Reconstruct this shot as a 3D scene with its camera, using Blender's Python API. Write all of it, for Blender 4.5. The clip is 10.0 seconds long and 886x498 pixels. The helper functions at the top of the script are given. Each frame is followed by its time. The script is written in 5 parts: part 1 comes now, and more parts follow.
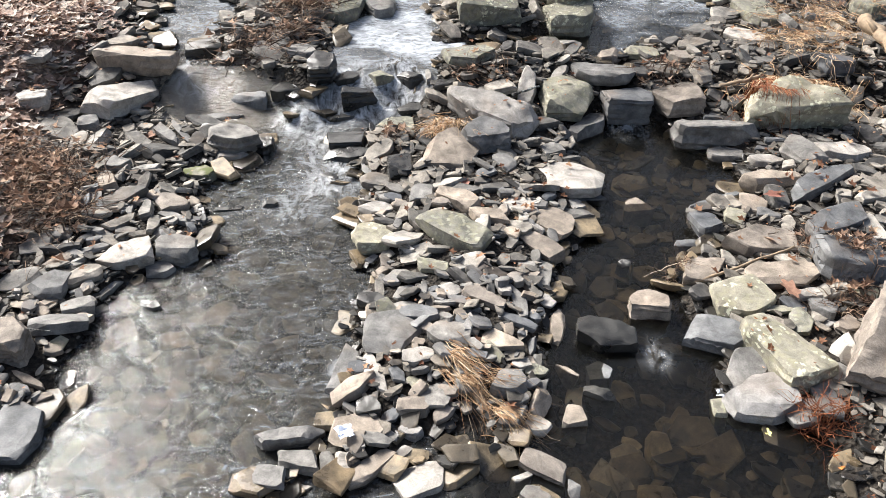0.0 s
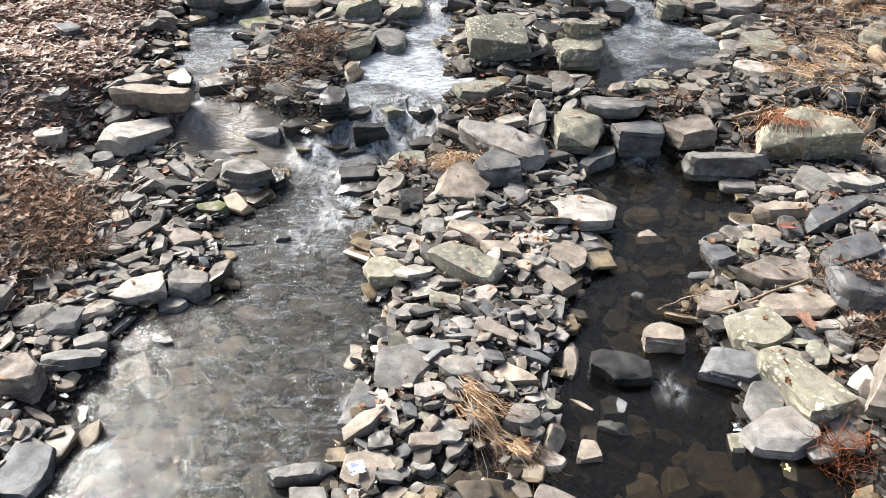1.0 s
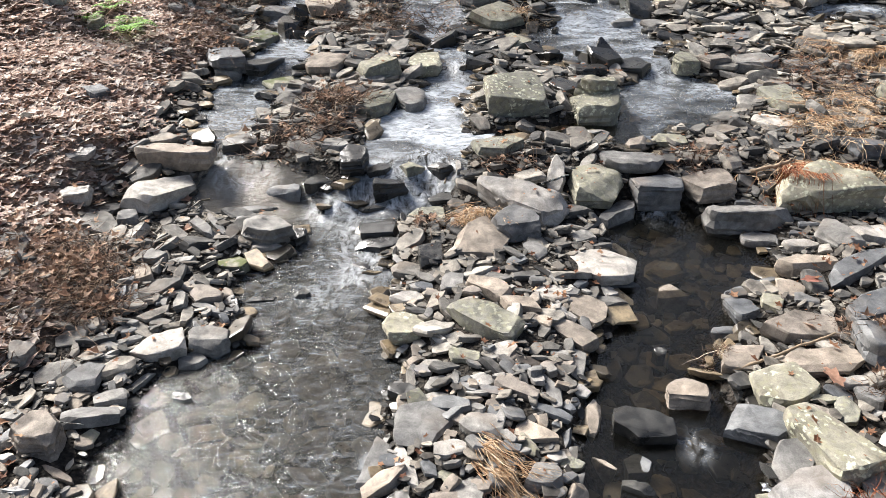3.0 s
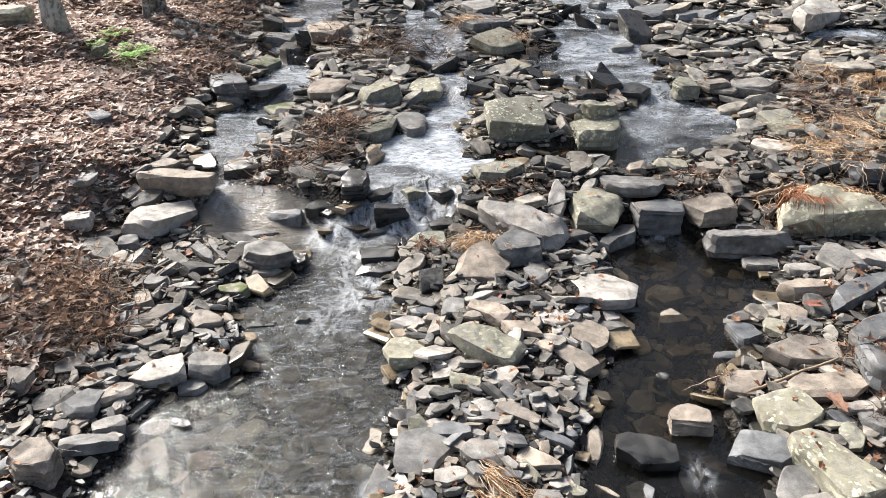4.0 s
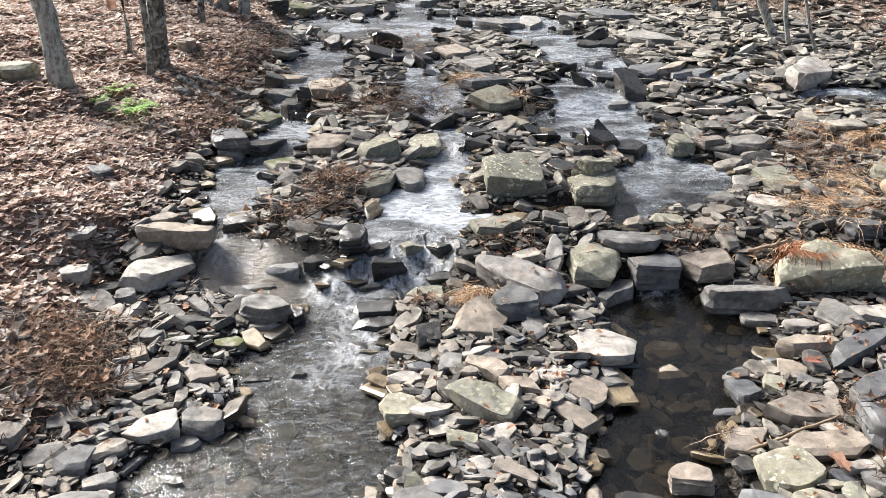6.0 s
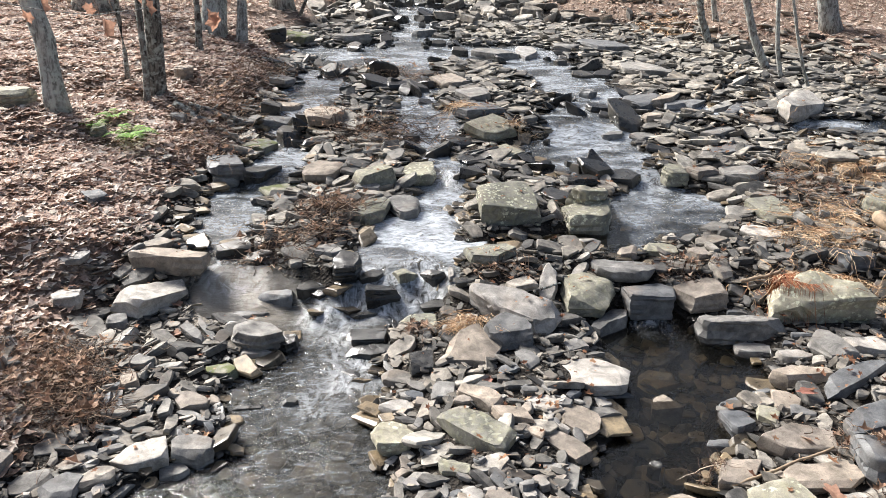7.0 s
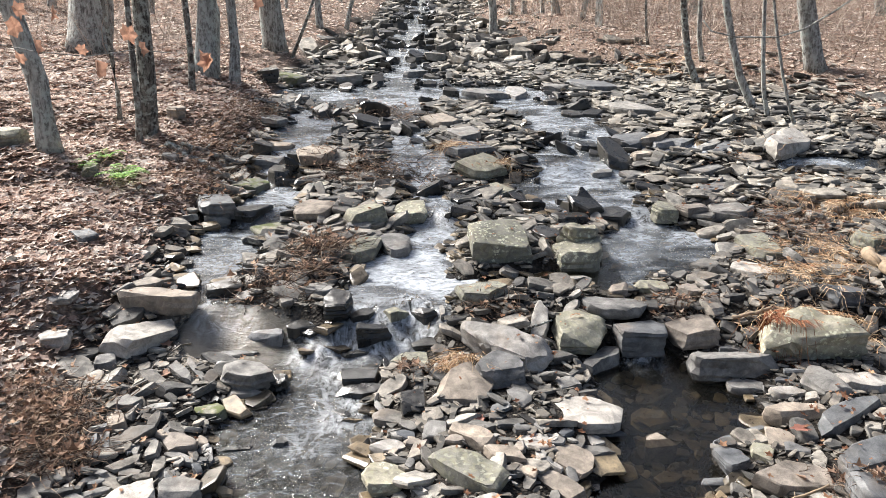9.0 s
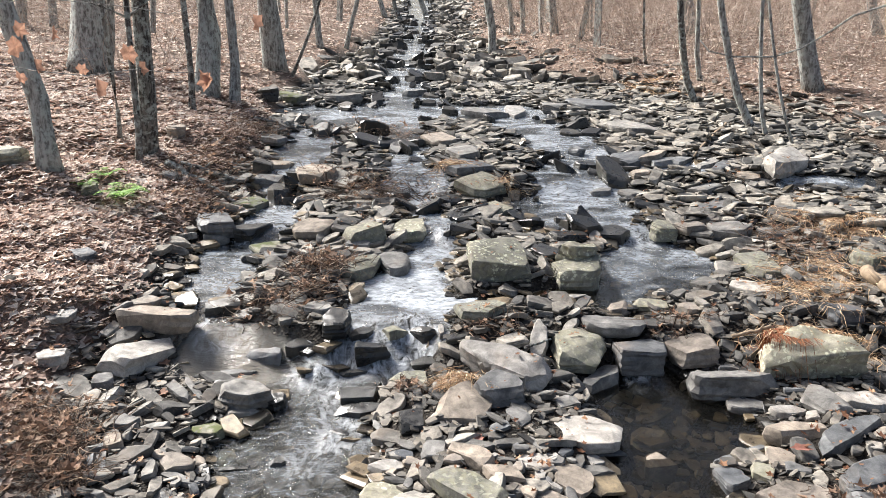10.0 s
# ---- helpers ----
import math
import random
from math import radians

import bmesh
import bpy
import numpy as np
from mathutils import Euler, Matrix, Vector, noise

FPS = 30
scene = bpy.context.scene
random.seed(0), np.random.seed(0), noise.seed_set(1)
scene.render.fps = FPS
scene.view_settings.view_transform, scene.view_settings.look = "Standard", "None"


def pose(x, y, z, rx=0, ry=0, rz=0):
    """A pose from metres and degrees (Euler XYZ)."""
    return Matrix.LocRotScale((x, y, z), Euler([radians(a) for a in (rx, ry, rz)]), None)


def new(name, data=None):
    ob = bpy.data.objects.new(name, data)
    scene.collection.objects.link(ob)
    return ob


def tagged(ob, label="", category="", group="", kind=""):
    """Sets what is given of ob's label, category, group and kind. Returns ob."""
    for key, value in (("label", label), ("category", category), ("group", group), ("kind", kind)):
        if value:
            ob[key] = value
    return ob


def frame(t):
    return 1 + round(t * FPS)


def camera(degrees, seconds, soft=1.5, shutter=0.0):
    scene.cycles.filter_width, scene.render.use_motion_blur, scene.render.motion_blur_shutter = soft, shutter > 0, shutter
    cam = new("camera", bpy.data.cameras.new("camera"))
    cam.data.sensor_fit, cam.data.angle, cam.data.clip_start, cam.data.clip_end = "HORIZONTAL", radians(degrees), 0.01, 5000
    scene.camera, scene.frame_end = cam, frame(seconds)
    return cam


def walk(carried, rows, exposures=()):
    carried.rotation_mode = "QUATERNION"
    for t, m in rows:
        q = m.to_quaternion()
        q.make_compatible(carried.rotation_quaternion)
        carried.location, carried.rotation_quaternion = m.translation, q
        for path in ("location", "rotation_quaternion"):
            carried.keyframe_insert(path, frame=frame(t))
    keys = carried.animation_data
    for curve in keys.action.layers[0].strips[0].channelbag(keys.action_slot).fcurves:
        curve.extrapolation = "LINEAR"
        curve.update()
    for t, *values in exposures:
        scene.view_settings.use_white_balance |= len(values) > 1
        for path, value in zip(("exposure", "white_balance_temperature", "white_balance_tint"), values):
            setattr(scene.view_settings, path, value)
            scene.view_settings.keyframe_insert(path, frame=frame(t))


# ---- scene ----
cam = camera(58.17, 10.0, soft=0.6)
walk(cam, [
    (0.0, pose(-0.046, -0.030, 2.993, 53.085, -1.208, -0.871)),
    (0.5, pose(-0.045, -0.027, 2.990, 54.339, -0.757, -0.707)),
    (1.0, pose(-0.043, -0.023, 2.992, 55.450, -0.426, -0.342)),
    (1.5, pose(-0.042, -0.021, 2.995, 56.517, -0.311, 0.086)),
    (2.0, pose(-0.044, -0.019, 2.997, 57.400, -0.183, 0.427)),
    (2.5, pose(-0.042, -0.018, 2.995, 58.408, 0.284, 0.607)),
    (4.0, pose(-0.030, -0.007, 2.998, 61.066, 0.750, 0.795)),
    (4.5, pose(-0.033, -0.003, 2.999, 61.980, 0.855, 0.773)),
    (5.0, pose(-0.022, -0.006, 3.003, 62.991, 0.917, 0.820)),
    (5.5, pose(-0.024, -0.006, 3.003, 63.896, 0.803, 0.829)),
    (7.0, pose(-0.016, -0.002, 3.007, 66.894, -0.056, 0.647)),
    (7.5, pose(-0.016, -0.001, 3.002, 67.562, -0.110, 0.472)),
    (8.0, pose(-0.012, -0.004, 3.003, 68.241, -0.072, 0.296)),
    (8.5, pose(-0.011, -0.004, 3.002, 68.981, -0.064, 0.165)),
    (9.0, pose(-0.006, -0.002, 2.999, 69.685, 0.003, 0.031)),
    (9.5, pose(-0.003, 0.003, 2.997, 70.352, -0.024, -0.023)),
    (10.0, pose(0.000, 0.000, 3.000, 71.000, -0.000, 0.000)),
])

# ---- sky and sun: hazy light from up the stream, a little to its left bank ----
SUN_ELEVATION, SUN_TURN = 38.0, 47.0
scene.view_settings.exposure = 1.47
world = bpy.data.worlds.new("sky")
scene.world = world
world.use_nodes = True
wt = world.node_tree
sky = wt.nodes.new("ShaderNodeTexSky")
sky.sky_type = "NISHITA"
sky.sun_disc = False
sky.sun_elevation, sky.sun_rotation = radians(SUN_ELEVATION), radians(-SUN_TURN)
sky.air_density, sky.dust_density, sky.ozone_density = 1.0, 6.0, 1.0
wt.links.new(sky.outputs[0], wt.nodes["Background"].inputs[0])
wt.nodes["Background"].inputs[1].default_value = 0.064
sun_data = bpy.data.lights.new("sun", "SUN")
sun_data.energy, sun_data.angle, sun_data.color = 4.5, radians(22), (1.0, 0.985, 0.965)
sun = new("sun", sun_data)
sun.matrix_world = pose(0, 0, 30, 90 - SUN_ELEVATION, 0, 180 + SUN_TURN)


# ---- materials ----
def material(name, rough=0.85, spec=0.4):
    m = bpy.data.materials.new(name)
    m.use_nodes = True
    t = m.node_tree
    b = t.nodes["Principled BSDF"]
    b.inputs["Roughness"].default_value = rough
    b.inputs["Specular IOR Level"].default_value = spec
    return m, t, b


def node(t, kind, *links, **values):
    n = t.nodes.new("ShaderNode" + kind)
    for key, value in values.items():
        n.inputs[key.replace("_", " ")].default_value = value
    for socket, source in links:
        t.links.new(source, n.inputs[socket])
    return n


def ramp(t, source, *stops):
    n = t.nodes.new("ShaderNodeValToRGB")
    t.links.new(source, n.inputs[0])
    for k, (at, c) in enumerate(stops):
        e = n.color_ramp.elements[k] if k < 2 else n.color_ramp.elements.new(at)
        e.position, e.color = at, ((c, c, c, 1) if isinstance(c, (int, float)) else (*c, 1))
    return n.outputs[0]


def mix(t, kind, fac, a, b):
    n = t.nodes.new("ShaderNodeMix")
    n.data_type, n.blend_type = "RGBA", kind
    for socket, v in ((0, fac), (6, a), (7, b)):
        if isinstance(v, (int, float)):
            n.inputs[socket].default_value = v
        elif isinstance(v, tuple):
            n.inputs[socket].default_value = (*v, 1)
        else:
            t.links.new(v, n.inputs[socket])
    return n.outputs[2]


def bump(t, b, height, strength=0.4, distance=0.02):
    n = node(t, "Bump", ("Height", height), Strength=strength, Distance=distance)
    t.links.new(n.outputs[0], b.inputs["Normal"])


def rock_material(name, low, high, rough=0.82, lichen=0.0, moss=0.0, wet=False, island=False):
    m, t, b = material(name, rough, 0.5 if wet else 0.35)
    co = node(t, "TexCoord").outputs["Object"] if not island else node(t, "NewGeometry").outputs["Position"]
    rnd = node(t, "NewGeometry").outputs["Random Per Island"] if island else node(t, "ObjectInfo").outputs["Random"]
    shift = node(t, "VectorMath", (0, co))
    shift.operation = "ADD"
    comb = node(t, "CombineXYZ", (0, rnd), (1, rnd))
    grow = node(t, "VectorMath", (0, comb.outputs[0]))
    grow.operation = "SCALE"
    grow.inputs[3].default_value = 37.0
    t.links.new(grow.outputs[0], shift.inputs[1])
    p = shift.outputs[0]
    broad = node(t, "TexNoise", (0, p), Scale=7.0, Detail=5.0, Roughness=0.6).outputs[0]
    fine = node(t, "TexNoise", (0, p), Scale=140.0, Detail=5.0, Roughness=0.6).outputs[0]
    c = mix(t, "MIX", ramp(t, broad, (0.3, 0.0), (0.7, 1.0)), low, high)
    c = mix(t, "MULTIPLY", 1.0, c, ramp(t, fine, (0.3, 0.8), (0.7, 1.16)))
    c = mix(t, "MULTIPLY", 1.0, c, ramp(t, rnd, (0.0, (0.74, 0.75, 0.77)), (0.5, (1.0, 0.98, 0.95)), (1.0, (1.2, 1.17, 1.12))) if not island else ramp(t, rnd, (0.0, (0.26, 0.26, 0.265)), (0.35, (0.72, 0.71, 0.69)), (0.7, (1.12, 1.04, 0.93)), (1.0, (1.5, 1.46, 1.38))))
    mottle = node(t, "TexNoise", (0, p), Scale=11.0, Detail=7.0, Roughness=0.66, Distortion=0.8).outputs[0]
    c = mix(t, "MULTIPLY", 1.0, c, ramp(t, mottle, (0.32, 0.56), (0.5, 0.95), (0.68, 1.3)))
    rust = node(t, "TexNoise", (0, p), Scale=3.1, Detail=4.0).outputs[0]
    c = mix(t, "MIX", ramp(t, rust, (0.56, 0.0), (0.74, 0.08 if wet else 0.4)), c, (0.22, 0.165, 0.12))
    if lichen:
        wav = mix(t, "ADD", 0.06, p, node(t, "TexNoise", (0, p), Scale=30.0, Detail=4.0).outputs["Color"])
        spots = node(t, "TexVoronoi", (0, wav), Scale=27.0).outputs[0]
        where = node(t, "TexNoise", (0, p), Scale=6.0, Detail=3.0).outputs[0]
        mask = mix(t, "MULTIPLY", 1.0, ramp(t, spots, (0.3, 1.0), (0.42, 0.0)), ramp(t, where, (0.47, 0.0), (0.53, lichen)))
        c = mix(t, "MIX", mask, c, (0.52, 0.52, 0.39))
        film = node(t, "TexNoise", (0, p), Scale=22.0, Detail=6.0).outputs[0]
        c = mix(t, "MIX", ramp(t, film, (0.48, 0.0), (0.62, 0.4)), c, (0.27, 0.26, 0.16))
    if moss:
        up = node(t, "SeparateXYZ", (0, node(t, "NewGeometry").outputs["Normal"])).outputs[2]
        patch = node(t, "TexNoise", (0, p), Scale=9.0, Detail=5.0).outputs[0]
        mask = mix(t, "MULTIPLY", 1.0, ramp(t, patch, (0.42, 0.0), (0.55, moss)), ramp(t, up, (0.1, 0.3), (0.6, 1.0)))
        c = mix(t, "MIX", mask, c, (0.085, 0.10, 0.028))
    t.links.new(c, b.inputs["Base Color"])
    if wet:
        t.links.new(ramp(t, broad, (0.35, 0.22), (0.65, 0.5)), b.inputs["Roughness"])
    h = mix(t, "ADD", 0.6, broad, fine)
    beds = node(t, "Mapping", (0, p))
    beds.inputs["Scale"].default_value = (2.0, 2.0, 34.0)
    h = mix(t, "ADD", 0.5, h, node(t, "TexNoise", (0, beds.outputs[0]), Scale=2.2, Detail=3.0).outputs[0])
    bump(t, b, h, 0.32, 0.011)
    return m


ROCK = {
    "grey": rock_material("grey_sandstone", (0.105, 0.103, 0.10), (0.285, 0.277, 0.262)),
    "tan": rock_material("tan_sandstone", (0.18, 0.155, 0.13), (0.37, 0.32, 0.268)),
    "pale": rock_material("pale_sandstone", (0.25, 0.238, 0.222), (0.42, 0.40, 0.372)),
    "blue": rock_material("blue_grey_shale", (0.075, 0.08, 0.087), (0.18, 0.185, 0.19), 0.6),
    "dark": rock_material("wet_dark_shale", (0.014, 0.014, 0.014), (0.05, 0.049, 0.045), 0.3, wet=True),
    "olive": rock_material("olive_sandstone", (0.155, 0.15, 0.12), (0.29, 0.28, 0.235), 0.85, lichen=0.3),
    "lichen": rock_material("lichened_sandstone", (0.18, 0.172, 0.14), (0.34, 0.325, 0.265), 0.88, lichen=0.95),
    "moss": rock_material("mossy_sandstone", (0.14, 0.14, 0.11), (0.27, 0.26, 0.21), 0.88, moss=0.9),
}
UPPER_SHALE = rock_material("upper_shale", (0.08, 0.078, 0.073), (0.38, 0.36, 0.325), 0.7, island=True)
COBBLE = rock_material("packed_cobble", (0.09, 0.088, 0.085), (0.32, 0.307, 0.285), island=True)
SHALE = rock_material("loose_shale", (0.06, 0.057, 0.053), (0.26, 0.245, 0.222), island=True)
WET_SHALE = rock_material("wet_loose_shale", (0.014, 0.014, 0.014), (0.07, 0.067, 0.06), 0.4, wet=True, island=True)
BED_SHALE = rock_material("sunken_brown_shale", (0.04, 0.034, 0.026), (0.27, 0.215, 0.14), 0.4, wet=True, island=True)


def ground_material():
    m, t, b = material("bed_and_leaf_soil", 0.92, 0.25)
    p = node(t, "NewGeometry").outputs["Position"]
    soil = node(t, "Attribute")
    soil.attribute_name = "soil"
    grit = node(t, "TexVoronoi", (0, p), Scale=38.0)
    gritc = ramp(t, node(t, "TexNoise", (0, p), Scale=30.0, Detail=6.0).outputs[0], (0.3, (0.008, 0.007, 0.006)), (0.5, (0.024, 0.020, 0.016)), (0.75, (0.07, 0.06, 0.049)))
    leafc = ramp(t, node(t, "TexNoise", (0, p), Scale=24.0, Detail=7.0, Roughness=0.7).outputs[0], (0.3, (0.05, 0.030, 0.021)), (0.5, (0.20, 0.145, 0.112)), (0.75, (0.46, 0.365, 0.30)))
    sand = node(t, "Attribute")
    sand.attribute_name = "sand"
    gritc = mix(t, "MIX", sand.outputs["Fac"], gritc, ramp(t, node(t, "TexNoise", (0, p), Scale=20.0, Detail=6.0).outputs[0], (0.35, (0.25, 0.215, 0.17)), (0.65, (0.50, 0.45, 0.38))))
    far = ramp(t, node(t, "MapRange", ("Value", node(t, "SeparateXYZ", (0, p)).outputs[1]), **{"From_Min": 44.0, "From_Max": 54.0}).outputs[0], (0.0, 0.0), (1.0, 1.0))
    land = mix(t, "MIX", soil.outputs["Fac"], gritc, leafc)
    meadow = ramp(t, node(t, "TexNoise", (0, p), Scale=1.4, Detail=6.0).outputs[0], (0.35, (0.42, 0.36, 0.26)), (0.65, (0.66, 0.60, 0.48)))
    t.links.new(mix(t, "MIX", far, land, meadow), b.inputs["Base Color"])
    bump(t, b, mix(t, "ADD", 0.7, grit.outputs[0], node(t, "TexNoise", (0, p), Scale=60.0, Detail=5.0).outputs[0]), 0.8, 0.03)
    return m


def water_material():
    m, t, b = material("clear_stream_water", 0.06, 0.5)
    out = t.nodes["Material Output"]
    t.nodes.remove(b)
    p = node(t, "NewGeometry").outputs["Position"]
    foam, rush, painted_sheen = (node(t, "Attribute") for _ in range(3))
    foam.attribute_name, rush.attribute_name, painted_sheen.attribute_name = "foam", "rush", "painted_sheen"
    warp = node(t, "TexNoise", (0, p), Scale=1.9, Detail=3.0)
    bent = mix(t, "ADD", 0.28, p, warp.outputs["Color"])
    crest = node(t, "Mapping", (0, bent))
    crest.inputs["Scale"].default_value = (0.42, 1.25, 1.0)
    crest.inputs["Rotation"].default_value = (0, 0, radians(-28))
    wide = node(t, "TexNoise", (0, crest.outputs[0]), Scale=20.0, Detail=5.0, Roughness=0.62, Distortion=1.1).outputs[0]
    small = node(t, "TexNoise", (0, crest.outputs[0]), Scale=60.0, Detail=2.0, Roughness=0.6, Distortion=0.6).outputs[0]
    waves = mix(t, "ADD", 0.45, wide, small)
    power = node(t, "MapRange", ("Value", rush.outputs["Fac"]))
    power.inputs["To Min"].default_value, power.inputs["To Max"].default_value = 0.03, 0.55
    bmp = node(t, "Bump", ("Height", waves), ("Strength", power.outputs[0]), Distance=0.028)
    fres = node(t, "Fresnel", ("Normal", bmp.outputs[0]), IOR=1.4)
    clear = node(t, "BsdfTransparent", Color=(0.74, 0.70, 0.61, 1))
    gloss = node(t, "BsdfGlossy", ("Normal", bmp.outputs[0]), Roughness=0.08)
    # sky glints and lit ripple flecks, painted in as pale patches of noise
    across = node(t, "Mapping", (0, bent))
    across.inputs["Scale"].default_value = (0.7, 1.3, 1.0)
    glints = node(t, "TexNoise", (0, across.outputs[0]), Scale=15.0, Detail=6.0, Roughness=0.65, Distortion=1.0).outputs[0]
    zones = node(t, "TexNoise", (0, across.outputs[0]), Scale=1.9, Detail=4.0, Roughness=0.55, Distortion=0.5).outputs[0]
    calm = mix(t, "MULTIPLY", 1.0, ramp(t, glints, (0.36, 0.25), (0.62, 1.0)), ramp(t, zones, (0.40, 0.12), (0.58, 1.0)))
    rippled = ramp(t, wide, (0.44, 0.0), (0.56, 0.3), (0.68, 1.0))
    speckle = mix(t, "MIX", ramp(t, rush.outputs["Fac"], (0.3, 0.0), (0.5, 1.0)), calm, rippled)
    sheen_fac = node(t, "Math", (0, painted_sheen.outputs["Fac"]), (1, speckle))
    sheen_fac.operation = "MULTIPLY"
    sandy = node(t, "Attribute")
    sandy.attribute_name = "sandy"
    silt = node(t, "BsdfDiffuse", ("Normal", bmp.outputs[0]), ("Color", mix(t, "MIX", sandy.outputs["Fac"], (0.034, 0.034, 0.030), (0.20, 0.178, 0.145))))
    cloudy = node(t, "Math", (0, rush.outputs["Fac"]))
    cloudy.operation = "MULTIPLY"
    cloudy.inputs[1].default_value = 0.9
    depth = node(t, "MixShader", (0, cloudy.outputs[0]), (1, clear.outputs[0]), (2, silt.outputs[0]))
    # blue-white diffuse colour in place of reflected sky
    sheen_bsdf = node(t, "BsdfDiffuse", ("Normal", bmp.outputs[0]), Color=(0.58, 0.62, 0.66, 1))
    lively = node(t, "MixShader", (0, sheen_fac.outputs[0]), (1, depth.outputs[0]), (2, sheen_bsdf.outputs[0]))
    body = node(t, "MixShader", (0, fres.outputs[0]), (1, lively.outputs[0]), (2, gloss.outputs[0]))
    streak = node(t, "Mapping", (0, bent))
    streak.inputs["Scale"].default_value = (1.7, 0.8, 1.0)
    streak.inputs["Rotation"].default_value = (0, 0, radians(18))
    torn = node(t, "TexNoise", (0, streak.outputs[0]), Scale=8.0, Detail=7.0, Roughness=0.66, Distortion=1.1).outputs[0]
    white = node(t, "BsdfDiffuse", ("Normal", bmp.outputs[0]), Color=(0.78, 0.81, 0.84, 1))
    patch = node(t, "TexNoise", (0, bent), Scale=4.5, Detail=3.0, Distortion=0.6).outputs[0]
    torn_foam = mix(t, "MULTIPLY", 1.0, ramp(t, torn, (0.38, 0.0), (0.64, 1.0)), ramp(t, patch, (0.34, 0.22), (0.56, 1.0)))
    amount = mix(t, "MULTIPLY", 1.0, torn_foam, foam.outputs["Color"])
    whole = node(t, "MixShader", (0, amount), (1, body.outputs[0]), (2, white.outputs[0]))
    t.links.new(whole.outputs[0], out.inputs[0])
    return m


def tinted(name, stops, rough=0.8, scale=40.0, island=True, bumps=0.3):
    m, t, b = material(name, rough, 0.3)
    rnd = node(t, "NewGeometry").outputs["Random Per Island"] if island else node(t, "ObjectInfo").outputs["Random"]
    c = ramp(t, rnd, *stops)
    n = node(t, "TexNoise", (0, node(t, "NewGeometry").outputs["Position"]), Scale=scale, Detail=5.0).outputs[0]
    t.links.new(mix(t, "MULTIPLY", 1.0, c, ramp(t, n, (0.25, 0.6), (0.75, 1.2))), b.inputs["Base Color"])
    bump(t, b, n, bumps, 0.01)
    return m


def bark_material(name, low, high, spots=0.0):
    m, t, b = material(name, 0.93, 0.2)
    co = node(t, "TexCoord").outputs["Object"]
    mp = node(t, "Mapping", (0, co))
    mp.inputs["Scale"].default_value = (1.0, 1.0, 0.2)
    ridge = node(t, "TexNoise", (0, mp.outputs[0]), Scale=26.0, Detail=7.0, Roughness=0.7).outputs[0]
    c = ramp(t, ridge, (0.42, low), (0.58, high))
    blot = node(t, "TexNoise", (0, co), Scale=13.0, Detail=7.0, Roughness=0.7).outputs[0]
    if spots:
        c = mix(t, "MIX", ramp(t, blot, (0.49, 0.0), (0.58, spots)), c, (0.46, 0.50, 0.465))
    t.links.new(c, b.inputs["Base Color"])
    bump(t, b, ridge, 0.9, 0.03)
    return m


GROUND = ground_material()
WATER = water_material()
def let_through(m, share=0.4):
    """Thin dry leaves pass on some of the light that falls on their backs."""
    t = m.node_tree
    b = t.nodes["Principled BSDF"]
    thin = node(t, "BsdfTranslucent", ("Color", b.inputs["Base Color"].links[0].from_socket))
    both = node(t, "MixShader", (1, b.outputs[0]), (2, thin.outputs[0]), Fac=share)
    t.links.new(both.outputs[0], t.nodes["Material Output"].inputs[0])
    return m


LEAF = tinted("dead_leaves", ((0.0, (0.19, 0.105, 0.075)), (0.3, (0.46, 0.33, 0.265)), (0.7, (0.70, 0.575, 0.49)), (1.0, (0.86, 0.79, 0.71))), 0.75, 60.0)
CAUGHT = tinted("dark_dead_leaves", ((0.0, (0.13, 0.08, 0.055)), (0.5, (0.36, 0.23, 0.16)), (1.0, (0.64, 0.48, 0.36))), 0.75, 60.0)
STRAY = tinted("stray_leaves", ((0.0, (0.14, 0.06, 0.035)), (0.5, (0.30, 0.15, 0.085)), (1.0, (0.50, 0.31, 0.19))), 0.75, 60.0)
STRAW = tinted("dry_straw", ((0.0, (0.28, 0.14, 0.07)), (0.5, (0.50, 0.335, 0.19)), (1.0, (0.74, 0.58, 0.40))), 0.7)
DEBRIS = tinted("brown_dead_stems", ((0.0, (0.035, 0.022, 0.016)), (0.5, (0.14, 0.088, 0.062)), (0.85, (0.34, 0.235, 0.16)), (1.0, (0.62, 0.50, 0.38))), 0.85)
RUST = tinted("rust_brown_twigs", ((0.0, (0.12, 0.035, 0.015)), (0.6, (0.26, 0.09, 0.04)), (1.0, (0.36, 0.17, 0.08))), 0.85)
BRUSH = tinted("winter_brush", ((0.0, (0.20, 0.145, 0.115)), (0.5, (0.47, 0.37, 0.30)), (1.0, (0.74, 0.65, 0.56))), 0.85)
FERN = tinted("green_fern", ((0.0, (0.13, 0.30, 0.03)), (1.0, (0.32, 0.56, 0.09))), 0.6)
MOSS = tinted("cushion_moss", ((0.0, (0.035, 0.065, 0.012)), (1.0, (0.08, 0.12, 0.02))), 0.9)
HUNG = tinted("hanging_dry_leaf", ((0.0, (0.30, 0.14, 0.09)), (1.0, (0.46, 0.27, 0.19))), 0.7)
for dry_leaf in (LEAF, CAUGHT, STRAY, HUNG, FERN):
    let_through(dry_leaf)
WOOD = tinted("bleached_driftwood", ((0.0, (0.28, 0.21, 0.14)), (1.0, (0.42, 0.32, 0.23))), 0.8, 25.0, island=False)
BARK = {
    "grey": bark_material("grey_bark", (0.12, 0.112, 0.103), (0.40, 0.39, 0.365), 0.6),
    "dark": bark_material("dark_bark", (0.04, 0.036, 0.033), (0.21, 0.195, 0.175), 0.65),
    "pale": bark_material("pale_lichened_bark", (0.15, 0.145, 0.135), (0.44, 0.44, 0.41), 0.85),
}

